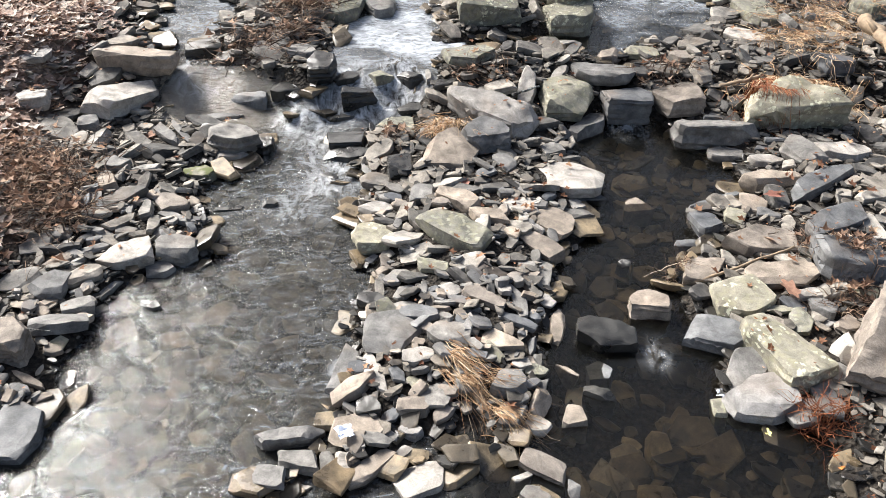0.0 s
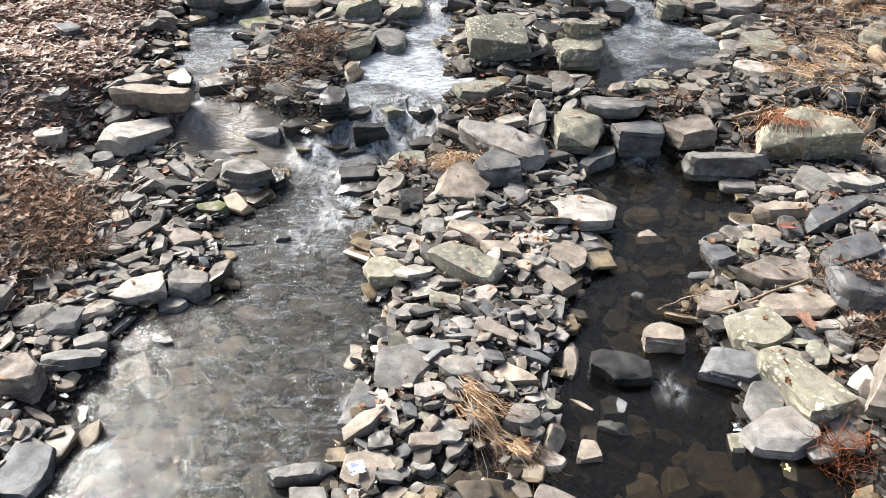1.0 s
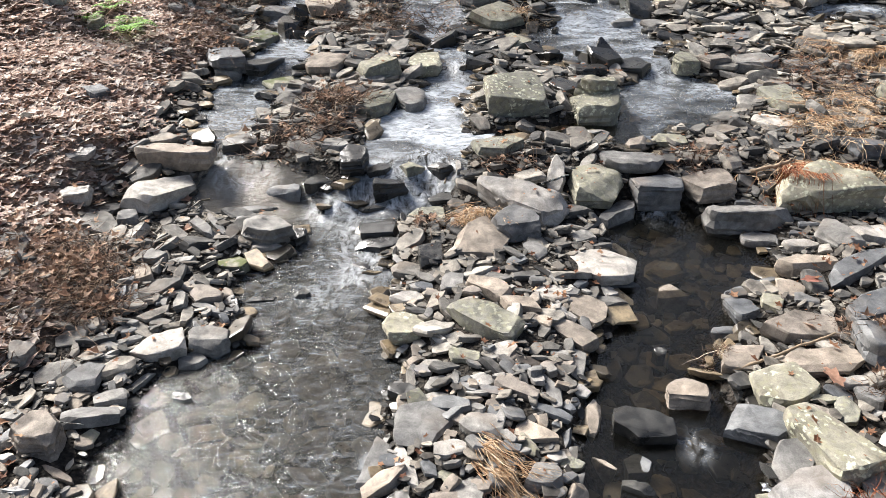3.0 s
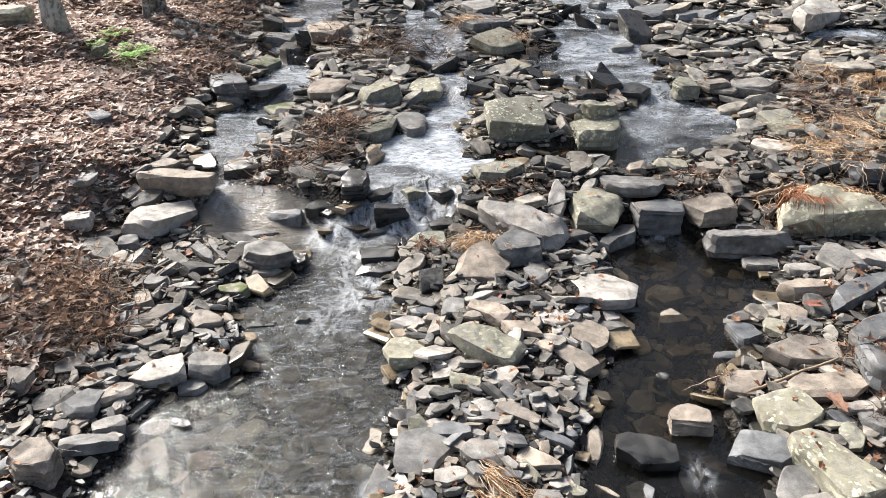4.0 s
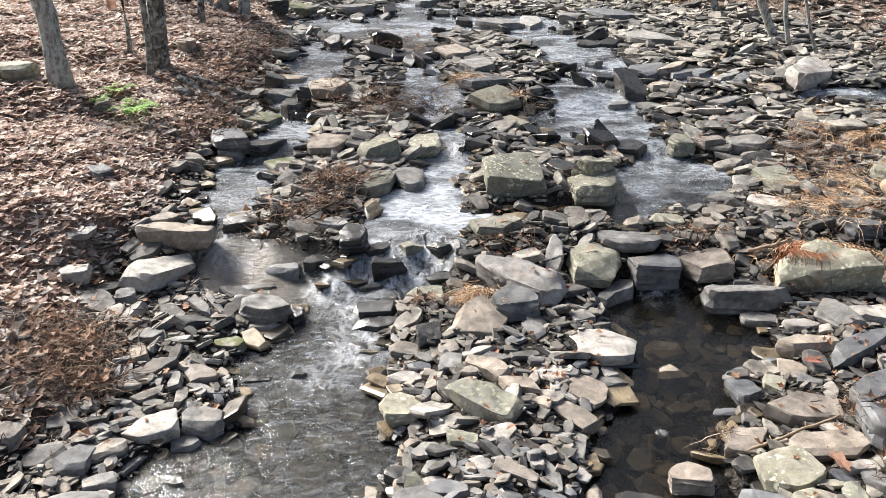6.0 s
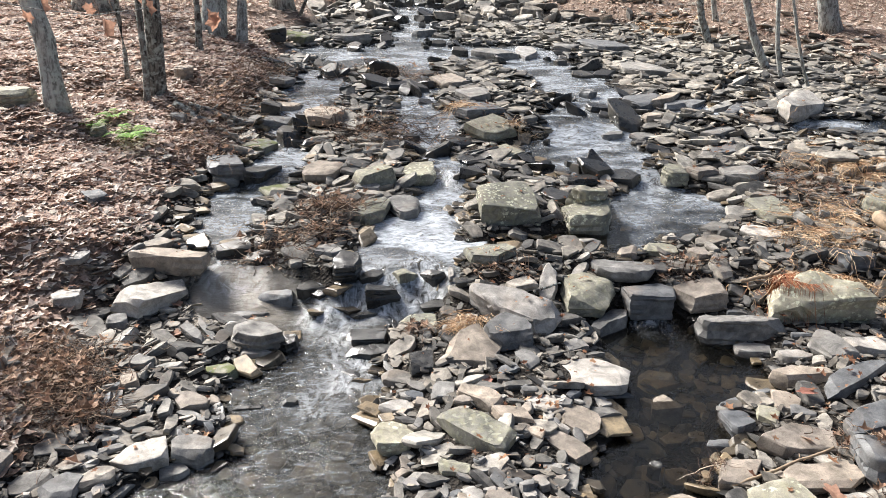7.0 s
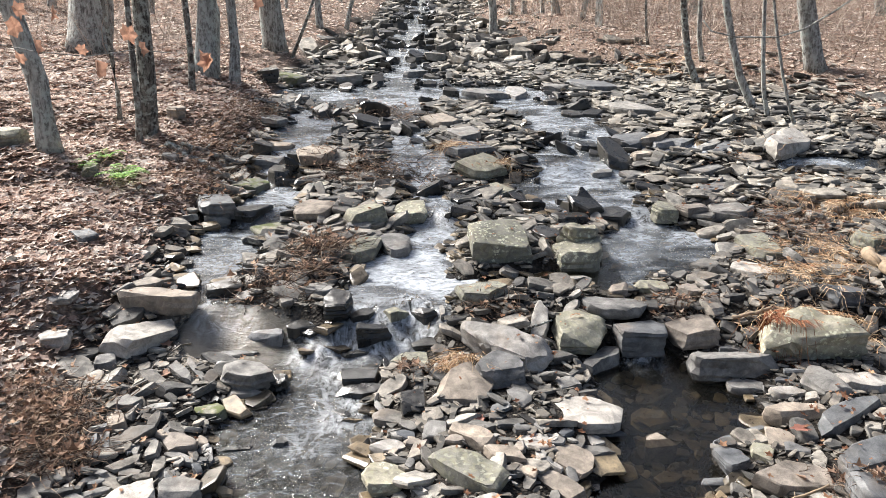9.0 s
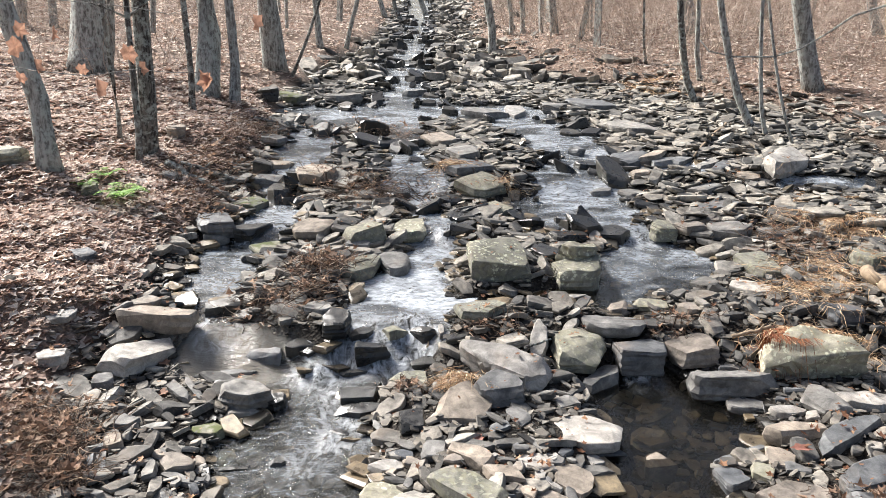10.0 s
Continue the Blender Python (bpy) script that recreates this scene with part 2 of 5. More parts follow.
# ---- the lie of the land ----
def ease(a, b, v):
    u = np.clip((np.asarray(v, float) - a) / (b - a), 0, 1)
    return u * u * (3 - 2 * u)


def level(x, y):
    """Height of the water, or of the dry bed beside it: long pools with small falls between them."""
    y = np.asarray(y, float)
    y = y + 0.07 * np.sin(5.3 * x) + 0.045 * np.sin(12 * x + 1)
    z = 0.006 * y + 0.22 * ease(5.4, 6.15, y) + 0.10 * ease(8.0, 8.5, y) + 0.14 * ease(9.5, 10.2, y)
    return z + 0.03 * np.clip(y - 10.5, 0, 60)


CHANNELS = [
    # the wide left arm, from the rapids down to the bridge
    [(-1.6, -3.0, 0.7), (-1.42, 2.11, 0.60), (-1.3, 2.36, 0.61), (-1.15, 2.71, 0.69), (-1.17, 3.11, 0.72), (-0.96, 3.59, 0.56), (-0.91, 3.92, 0.49),
     (-0.98, 4.55, 0.53), (-0.9, 4.96, 0.41), (-0.93, 5.33, 0.25), (-0.59, 5.74, 0.41), (-0.33, 6.16, 0.45), (-0.39, 6.87, 0.45)],
    # the narrow arm under the leafy bank
    [(-0.97, 5.51, 0.22), (-1.75, 5.82, 0.42), (-1.91, 6.07, 0.18), (-2.05, 6.39, 0.10), (-2.15, 6.91, 0.37), (-2.2, 7.68, 0.32), (-1.97, 8.7, 0.27),
     (-2.11, 9.61, 0.22), (-2.03, 11.72, 0.37), (-2.0, 13.0, 0.27), (-1.6, 14.3, 0.4)],
    # the middle arm
    [(-0.39, 6.26, 0.46), (-0.39, 6.87, 0.45), (-0.17, 7.8, 0.26), (-0.07, 8.38, 0.24), (-0.3, 9.84, 0.30), (-0.5, 10.87, 0.27), (-0.8, 12.74, 0.30), (-0.8, 14.3, 0.4)],
    # the shallow pools behind the lichened blocks
    [(0.1, 6.45, 0.10), (0.86, 6.64, 0.20), (1.57, 6.76, 0.42), (2.18, 7.49, 0.54), (2.08, 8.14, 0.18), (1.59, 8.91, 0.62), (1.75, 9.93, 0.46), (1.89, 11.54, 0.42), (1.7, 13.01, 0.5), (0.6, 14.4, 0.5)],
    [(0.95, 8.85, 0.22), (2.2, 8.95, 0.25)],
    # the still right pool and its outflow
    [(1.5, 6.6, 0.10), (1.55, 5.52, 0.14), (1.62, 5.22, 0.50), (1.65, 4.89, 0.56), (1.48, 4.52, 0.34), (1.36, 4.19, 0.36), (1.18, 3.77, 0.36), (1.09, 3.41, 0.39),
     (1.12, 3.08, 0.50), (1.04, 2.76, 0.46), (1.17, 2.43, 0.52), (1.15, 2.11, 0.75), (1.1, 1.0, 1.0), (1.0, -3.0, 1.2)],
    [(-1.2, 1.9, 0.3), (-0.2, 1.95, 0.28), (0.3, 2.2, 0.22), (1.0, 2.2, 0.4)],
    [(-0.05, 2.42, 0.13), (0.22, 2.42, 0.15), (0.5, 2.35, 0.12)],
    # the single stream farther up
    [(-2.6, 14.4, 0.35), (-0.65, 14.45, 0.7), (1.4, 14.45, 0.35)],
    [(-0.65, 14.45, 0.5), (-0.77, 17.21, 0.40), (-0.94, 19.67, 0.45), (-0.93, 22.9, 0.5), (-0.9, 28.24, 0.44), (-1.01, 33.78, 0.46), (-1.5, 60.0, 0.5)],
    # pools cut off on the right
    [(2.35, 10.6, 0.22), (3.5, 10.68, 0.22)],
    [(4.5, 10.0, 0.14), (5.4, 10.05, 0.2)],
]
BANK_L = [(-9, -2.9), (1, -2.6), (3, -2.55), (4, -2.45), (5, -2.6), (5.6, -2.75), (6.3, -2.68), (7.2, -2.6), (8.5, -2.65), (10.2, -2.62), (13.3, -2.75), (16, -3.0), (20, -2.8), (22, -2.4), (27, -2.0), (60, -2.4)]
BANK_R = [(-9, 2.9), (2, 3.0), (4, 3.6), (6, 4.5), (8, 5.4), (10, 5.9), (13, 6.3), (14.5, 5.3), (16, 3.8), (18, 2.3), (20.6, 1.4), (25.7, 0.9), (60, 0.6)]


def shore(x, y):
    """Distance to the water's edge: below nought inside a channel."""
    x, y = np.asarray(x, float), np.asarray(y, float)
    best = np.full(np.broadcast(x, y).shape, 99.0)
    for line in CHANNELS:
        for (ax, ay, ar), (bx, by, br) in zip(line, line[1:]):
            dx, dy = bx - ax, by - ay
            u = np.clip(((x - ax) * dx + (y - ay) * dy) / (dx * dx + dy * dy), 0, 1)
            best = np.minimum(best, np.hypot(x - ax - u * dx, y - ay - u * dy) - (ar + u * (br - ar)) * (1 + 0.4 * ease(7, 9, y)))
    best = best + 0.11 * ease(7.5, 9, y) * np.sin(4.3 * y + 1.9 * np.sin(2.7 * x + y)) * np.cos(3.1 * x)
    return best + 0.05 * np.sin(5.1 * x + 2.3 * y + 1.7 * np.sin(3.1 * y)) + 0.035 * np.sin(11.3 * y - 7.7 * x + 2 * np.sin(6.1 * x))


def swell(x, y):
    return (np.sin(1.9 * x + 0.7 * y + 1.3 * np.sin(1.1 * y)) + 0.7 * np.sin(3.3 * y - 2.1 * x + 0.9) + 0.5 * np.sin(6.3 * x + 4.9 * y) + 0.35 * np.sin(11.7 * x - 9.1 * y + 2)) / 2.5


def inland(x, y):
    """How far up the banks a place lies: left, right."""
    bl = np.interp(y, [p[0] for p in BANK_L], [p[1] for p in BANK_L]) + 0.12 * np.sin(2.3 * y)
    br = np.interp(y, [p[0] for p in BANK_R], [p[1] for p in BANK_R]) + 0.15 * np.sin(1.9 * y + 1)
    return np.maximum(0, bl - x), np.maximum(0, x - br)


def ground_z(x, y):
    x, y = np.asarray(x, float), np.asarray(y, float)
    d, s = shore(x, y), swell(x, y)
    l, r = inland(x, y)
    bed = -0.15 * ease(0.02, -0.22, d) + 0.02 * s
    bar = (0.045 + 0.05 * ease(0.0, 0.5, d)) * (1 - 0.45 * ease(7, 9, y)) * ease(-0.02, 0.12, d) + 0.035 * s * ease(0, 0.4, d)
    rise = 0.40 * (1 - np.exp(-l / 1.0)) + 0.085 * np.minimum(l, 40) + 0.35 * (1 - np.exp(-r / 1.0)) + 0.05 * np.minimum(r, 60)
    return level(x, y) + np.where(d < 0, bed, bar) + rise * ease(0.0, 0.3, d) + 0.05 * s * np.minimum(l + r, 1)


# ---- the ground, one sheet, and the water ----
def mesh_object(name, verts, faces, mat, smooth=False):
    me = bpy.data.meshes.new(name)
    me.from_pydata(verts, [], faces)
    me.materials.append(mat)
    if smooth:
        me.polygons.foreach_set("use_smooth", [True] * len(me.polygons))
    me.update()
    return new(name, me)


def spaced(fine_a, fine_b, step, far_a, far_b, grow=1.13):
    mid = list(np.arange(fine_a, fine_b, step))
    up, down, s = [mid[-1]], [mid[0]], step
    while up[-1] < far_b or down[-1] > far_a:
        s *= grow
        if up[-1] < far_b:
            up.append(up[-1] + s)
        if down[-1] > far_a:
            down.append(down[-1] - s)
    return np.array(down[:0:-1] + mid + up[1:])


def sheet(xs, ys):
    X, Y = np.meshgrid(xs, ys)
    n = len(xs)
    i = (np.arange(len(ys) - 1)[:, None] * n + np.arange(n - 1)[None]).ravel()
    return X.ravel(), Y.ravel(), np.stack([i, i + 1, i + n + 1, i + n], 1)


gx, gy, gf = sheet(spaced(-3.6, 4.6, 0.05, -500, 500), spaced(1.2, 11.0, 0.05, -80, 900, 1.06))
ground = mesh_object("ground", np.stack([gx, gy, ground_z(gx, gy)], 1).tolist(), gf.tolist(), GROUND, True)
gl, gr = inland(gx, gy)
sand = ground.data.attributes.new("sand", "FLOAT", "POINT")
sand.data.foreach_set("value", np.exp(-((gx + 1.72) / 0.45) ** 4 - ((gy - 5.75) / 0.4) ** 4))
soil = ground.data.attributes.new("soil", "FLOAT", "POINT")
soil.data.foreach_set("value", ease(0.02, 0.35, gl + gr * 0.6 + 0.08 * swell(gx * 3, gy * 3)))
tagged(ground, "dark gravelly stream bed rising to leaf-covered soil banks", "ground", kind="structure")


def pan(x, y):
    """The shallow sandy pan below the narrow arm."""
    return np.exp(-((x + 1.72) / 0.42) ** 4 - ((y - 5.75) / 0.36) ** 4)


def falls(x, y):
    """Where the water turns white: breaking falls, and sky sheen painted on the middle pool."""
    lip = y + 0.09 * np.sin(5.3 * x) + 0.06 * np.sin(12 * x + 1)
    left = ease(5.3, 5.6, y) * ease(6.3, 5.95, lip) * ease(-1.3, -1.05, x) * ease(0.35, 0.1, x)
    run = 0.62 * ease(4.0, 4.7, y) * ease(5.6, 5.2, y) * np.exp(-((x + 0.80 - 0.16 * np.sin(4.2 * y)) / 0.26) ** 2)
    arm = 0.8 * np.exp(-((x + 1.9) / 0.16) ** 2 - ((y - 6.1) / 0.22) ** 2)
    chute = np.exp(-((y - 8.25) / 0.22) ** 2) * ease(0.3, 0.1, abs(x + 0.05)) + 0.8 * np.exp(-((y - 9.85) / 0.3) ** 2) * (x < 0.3)
    right = 0.8 * np.exp(-((x - 2.08) / 0.25) ** 2 - ((y - 8.2) / 0.16) ** 2) + 0.75 * np.exp(-((x - 1.20) / 0.06) ** 2 - ((y - 3.02) / 0.08) ** 2)
    feed = 0.7 * np.exp(-((x - 1.55) / 0.12) ** 2 - ((y - 5.5) / 0.12) ** 2) + 0.6 * np.exp(-((x - 1.05) / 0.12) ** 2 - ((y - 8.0) / 0.2) ** 2)
    # sky brightness of the middle pool, painted as thin white
    still = 0.18 * (y > 6.15) * (y < 7.3) * (x < 0.3) * (x > -1.1)
    edge = 0.9 * np.exp(-((x + 0.47) / 0.05) ** 2 - ((y - 2.88) / 0.09) ** 2)
    arm2 = 0.38 * np.exp(-((x + 1.75) / 0.3) ** 2 - ((y - 5.85) / 0.22) ** 2)
    far = still + edge + arm2 + 0.3 * (y > 16) * ease(0.5, 0.95, np.sin(1.7 * y))
    return 0.7 * np.clip(left + run + arm + chute + right + feed + far, 0, 1)


def rushing(x, y):
    left = (x < 0.2) * (0.55 + 0.45 * ease(5.0, 5.6, y) * ease(6.3, 6.1, y)) * (1 - 0.1 * pan(x, y))
    mid = np.where((y > 6.0), 0.22, 0)
    return np.clip(np.maximum(left * (y < 6.1), mid) + (x > 0.2) * (y < 6.3) * 0.10 + 0.6 * falls(x, y), 0, 1)


WAVE_TABLE = np.random.RandomState(8).uniform(-1, 1, (257, 257))


def grain(x, y):
    """Smooth random heights, one cell to the unit."""
    i, j = np.floor(x).astype(int), np.floor(y).astype(int)
    u, v = x - i, y - j
    u, v = u * u * (3 - 2 * u), v * v * (3 - 2 * v)
    a, b, c, d = (WAVE_TABLE[(j + q) % 257, (i + p) % 257] for p, q in ((0, 0), (1, 0), (0, 1), (1, 1)))
    return (a + (b - a) * u) * (1 - v) + (c + (d - c) * u) * v


def ripples(x, y):
    """Short crests that lie slantwise over the current, in small and smaller steps."""
    x, y = x + 0.10 * grain(2.3 * x + 7, 2.3 * y), y + 0.10 * grain(2.3 * x, 2.3 * y + 31)
    z = 0
    for turn, fu, fv, size in ((-0.55, 6.0, 15.0, 0.8), (-0.3, 10.0, 24.0, 0.7), (-0.8, 16.0, 36.0, 0.45)):
        c, s = math.cos(turn), math.sin(turn)
        z = z + size * grain(fu * (c * x + s * y), fv * (c * y - s * x) + 50 * turn)
    return z


def thinned(lines, near_a, near_b):
    return lines[(lines > near_a) & (lines < near_b) | (np.arange(len(lines)) % 3 == 0)]


wx, wy, wf = sheet(thinned(np.arange(-3.2, 5.8, 0.017), -2.5, 0.3), spaced(1.0, 7.4, 0.017, -4, 60, 1.02))
near = shore(wx, wy) < 0.22
l_w, r_w = inland(wx, wy)
near &= (l_w + r_w) < 0.25
keep = near[wf].any(1)
used = np.unique(wf[keep])
index = np.zeros(len(wx), int)
index[used] = np.arange(len(used))
wx, wy, wf = wx[used], wy[used], index[wf[keep]]
fo, ru = falls(wx, wy), rushing(wx, wy)
wz = level(wx, wy) - 0.012 + 0.0048 * np.clip(ru - 0.05, 0, 0.7) * ripples(wx, wy) + 0.0006 * ripples(0.6 * wx, 0.6 * wy) + 0.016 * fo * grain(9 * wx, 6 * wy) + 0.008 * fo * grain(22 * wx, 15 * wy)
water = mesh_object("water", np.stack([wx, wy, wz], 1).tolist(), wf.tolist(), WATER, True)
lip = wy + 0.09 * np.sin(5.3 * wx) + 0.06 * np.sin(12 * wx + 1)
# how much reflected sky is painted into the pools and the left arm
sheen_amount = 0.95 * ease(6.02, 6.35, lip) * ease(7.9, 7.3, wy) * (wx < 0.3) * (wx > -1.2) + 0.74 * ease(7.4, 7.8, wy) + 0.42 * ease(6.2, 6.5, wy) * ease(7.8, 7.4, wy) * ((wx > 1.6) | (wx < -1.5))
sheen_amount = sheen_amount + (0.17 + 0.07 * ease(3.2, 5.0, wy)) * (wx < 0.1) * (wy < 6.1) * (1 - pan(wx, wy))
for key, value in (("sandy", pan(wx, wy)), ("foam", fo), ("rush", ru), ("painted_sheen", np.clip(sheen_amount, 0, 0.95))):
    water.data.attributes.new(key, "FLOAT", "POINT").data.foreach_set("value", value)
tagged(water, "clear shallow stream water with white riffles and still pools", "water", kind="structure")


# ---- stones ----
LABEL = {
    "grey": "angular grey sandstone block lying on the gravel",
    "tan": "warm tan sandstone slab with rusty stains",
    "pale": "pale weathered sandstone slab with a flat top",
    "blue": "dark blue-grey shale slab with sharp edges",
    "dark": "wet near-black shale rock beside running water",
    "olive": "olive-grey sandstone rock with thin lichen film",
    "lichen": "sandstone boulder spotted with pale round lichen",
    "moss": "low stream rock capped with green moss",
}


def rounded_outline(rng, length, width, corners=None, square=0.55):
    """The plan of a broken slab: a lopsided polygon with its corners knocked off."""
    n = corners or rng.choice((4, 4, 5, 5, 6))
    first = rng.uniform(0, 1) if n != 4 else 0.5 + rng.uniform(-0.12, 0.12)
    turns = sorted((k + first + rng.uniform(-0.22, 0.22)) / n * math.tau for k in range(n))
    raw = []
    for a in turns:
        c, s = math.cos(a), math.sin(a)
        box = 1 / max(abs(c), abs(s), 1e-6)
        r = (square * min(box, 1.38) + 1.04 - square) * rng.uniform(0.84, 1.14)
        raw.append((r * c * length / 2, r * s * width / 2))
    ring = []
    for k in range(n):
        (px, py), (ax, ay), (bx, by) = raw[k - 1], raw[k], raw[(k + 1) % n]
        if rng.random() < 0.5:
            ring.append((ax, ay))
        else:
            e, f = rng.uniform(0.05, 0.24), rng.uniform(0.05, 0.24)
            ring += [(ax + (px - ax) * e, ay + (py - ay) * e), (ax + (bx - ax) * f, ay + (by - ay) * f)]
    return ring


def stone_mesh(rng, length, width, height, deep, fine=11, worn=0.1, corners=None, slope=0.16):
    """A slab split along its beds: an uneven outline, a worn rim, a gently sloping top, chipped corners and layered sides.
    Its foot reaches down by deep."""
    ring = rounded_outline(rng, length, width, corners)
    bm = bmesh.new()
    tx, ty = rng.uniform(-slope, slope), rng.uniform(-slope, slope)
    small = min(width, height, length)
    soft = rng.uniform(0.04, 0.16) * min(1, height / max(min(length, width), 0.01))
    lean = (rng.uniform(-0.12, 0.12) * height, rng.uniform(-0.12, 0.12) * height)
    for inset, z in ((1 - soft, 1.0), (1.0, rng.uniform(0.78, 0.95)), (rng.uniform(0.98, 1.08), 0.25), (rng.uniform(0.86, 0.97), -deep / max(height, 0.01))):
        for x, y in ring:
            lift = height * (tx * x / (length / 2) + ty * y / (width / 2)) if z > 0.5 else 0
            j = 0.025 * small
            bm.verts.new((x * inset + lean[0] * z + rng.uniform(-j, j), y * inset + lean[1] * z + rng.uniform(-j, j), height * z + lift + rng.uniform(-j, j) * 0.6))
    bmesh.ops.convex_hull(bm, input=bm.verts)
    bmesh.ops.delete(bm, geom=[v for v in bm.verts if not v.link_faces], context="VERTS")
    for _ in range(rng.randint(2, 4) if fine > 2 else rng.randint(0, 2)):
        a, up = rng.uniform(0, math.tau), rng.uniform(0.1, 1.5)
        way = Vector((math.cos(a) / length, math.sin(a) / width, up / (height * 2.2))).normalized()
        reach = max(v.co.dot(way) for v in bm.verts)
        low = min(v.co.dot(way) for v in bm.verts)
        cut = bmesh.ops.bisect_plane(bm, geom=bm.verts[:] + bm.edges[:] + bm.faces[:], plane_co=way * (reach - (reach - low) * rng.uniform(0.03, 0.13)), plane_no=way, clear_outer=True)
        rim = [e for e in cut["geom_cut"] if isinstance(e, bmesh.types.BMEdge)]
        if rim:
            bmesh.ops.edgeloop_fill(bm, edges=rim)
    bmesh.ops.dissolve_limit(bm, angle_limit=radians(5), verts=bm.verts, edges=bm.edges)
    bmesh.ops.triangulate(bm, faces=bm.faces)
    if fine < 2:
        bm.normal_update()
        return bm
    goal = max(length, width) / fine
    for _ in range(3):
        long = [e for e in bm.edges if e.calc_length() > goal]
        if long:
            bmesh.ops.subdivide_edges(bm, edges=long, cuts=1)
            bmesh.ops.triangulate(bm, faces=[f for f in bm.faces if len(f.verts) > 3])
    bmesh.ops.smooth_vert(bm, verts=bm.verts, factor=worn, use_axis_x=True, use_axis_y=True, use_axis_z=True)
    bm.normal_update()
    off = Vector((rng.uniform(0, 90), rng.uniform(0, 90), rng.uniform(0, 90)))
    amp = 0.085 * small + 0.002
    beds = rng.uniform(5, 11) / max(height, 0.03)
    push = []
    for v in bm.verts:
        n1 = noise.fractal(v.co * 2.0 / max(width, 0.08) + off, 0.9, 2.1, 4)
        layer = (1 - abs(v.normal.z)) * 0.15 * small * noise.noise(Vector((v.co.x * 1.5, v.co.y * 1.5, v.co.z * beds)) + off)
        push.append(v.normal * (amp * n1 + layer))
    for v, p in zip(bm.verts, push):
        v.co += p
    bm.normal_update()
    for f in bm.faces:
        f.smooth = True
    for e in bm.edges:
        if len(e.link_faces) == 2 and e.calc_face_angle() > radians(28):
            e.smooth = False
    return bm


stone_rng = random.Random(11)
PLACED = []


def stone(x, y, length, width, height, yaw, tint, tip=0.0, roll=0.0, corners=None):
    """One stone, resting in the bed; height is what stands above the bed or the water."""
    g = float(ground_z(x, y))
    base = max(g, float(level(x, y)) - 0.02)
    bm = stone_mesh(stone_rng, length, width, height, base - g + 0.03 + 0.12 * height, corners=corners)
    me = bpy.data.meshes.new("rock")
    bm.to_mesh(me)
    bm.free()
    me.materials.append(ROCK[tint])
    ob = new("rock", me)
    ob.matrix_world = pose(x, y, base, tip + stone_rng.uniform(-3, 3), roll + stone_rng.uniform(-3, 3), yaw)
    PLACED.append((x, y, length / 2, width / 2, radians(yaw), base + height))
    return tagged(ob, LABEL[tint], "rock", "stones of the stream bed")


stone(-2.33, 5.98, 0.70, 0.27, 0.12, -7, "tan", 0, 0, 4)
stone(-2.42, 5.60, 0.56, 0.33, 0.15, 40, "pale", 8, 4, 5)
stone(-2.97, 5.41, 0.25, 0.19, 0.079, 8, "pale")
stone(-3.03, 5.81, 0.27, 0.19, 0.025, 48, "pale")
stone(-1.42, 5.78, 0.33, 0.18, 0.049, -4, "blue")
stone(-1.90, 5.12, 0.38, 0.12, 0.065, -48, "grey", 12)
stone(-1.84, 5.23, 0.37, 0.06, 0.038, -55, "grey", 14)
stone(-1.46, 5.10, 0.40, 0.29, 0.119, 6, "grey")
stone(-1.44, 4.96, 0.26, 0.11, 0.037, 1, "grey")
stone(-1.58, 4.73, 0.22, 0.17, 0.045, 5, "moss")
stone(-2.53, 5.29, 0.17, 0.21, 0.068, 17, "grey")
stone(-2.16, 4.71, 0.22, 0.16, 0.045, -7, "grey")
stone(-1.94, 4.67, 0.18, 0.08, 0.031, 6, "grey")
stone(-2.13, 4.46, 0.13, 0.25, 0.062, 28, "tan")
stone(-2.14, 4.27, 0.24, 0.07, 0.017, -72, "grey")
stone(-1.68, 4.29, 0.26, 0.17, 0.052, -7, "tan")
stone(-1.62, 4.15, 0.35, 0.08, 0.026, -29, "grey")
stone(-1.80, 3.73, 0.36, 0.20, 0.058, 29, "pale", 6, 0, 5)
stone(-1.52, 3.83, 0.27, 0.20, 0.091, 3, "grey")
stone(-2.02, 3.79, 0.21, 0.08, 0.021, 22, "grey")
stone(-2.12, 3.43, 0.21, 0.22, 0.065, -6, "grey")
stone(-1.95, 3.31, 0.19, 0.12, 0.033, 15, "grey")
stone(-1.84, 3.50, 0.17, 0.06, 0.017, 64, "grey")
stone(-1.61, 3.70, 0.18, 0.13, 0.042, -8, "grey")
stone(-1.93, 2.45, 0.22, 0.34, 0.079, 14, "blue")
stone(-2.02, 2.69, 0.16, 0.07, 0.020, -14, "grey")
stone(-2.00, 2.76, 0.22, 0.04, 0.016, -27, "tan")
stone(-1.58, 3.39, 0.14, 0.07, 0.025, -10, "dark")
stone(-1.34, 4.35, 0.23, 0.05, 0.018, 11, "dark")
stone(-1.07, 4.41, 0.12, 0.10, 0.035, 17, "dark")
stone(0.76, 5.79, 0.36, 0.14, 0.10, 82, "pale", 0, -32, 5)
stone(0.46, 5.39, 0.73, 0.26, 0.183, -28, "pale", 0, 0, 5)
stone(0.36, 5.06, 0.40, 0.32, 0.150, -24, "grey")
stone(0.13, 4.91, 0.39, 0.38, 0.096, -20, "tan", 8, 0, 5)
stone(-0.24, 5.44, 0.36, 0.24, 0.057, 1, "olive")
stone(-0.58, 5.75, 0.28, 0.22, 0.106, 13, "dark")
stone(-0.67, 5.97, 0.24, 0.17, 0.039, 20, "dark")
stone(-0.40, 5.99, 0.20, 0.17, 0.049, 35, "olive")
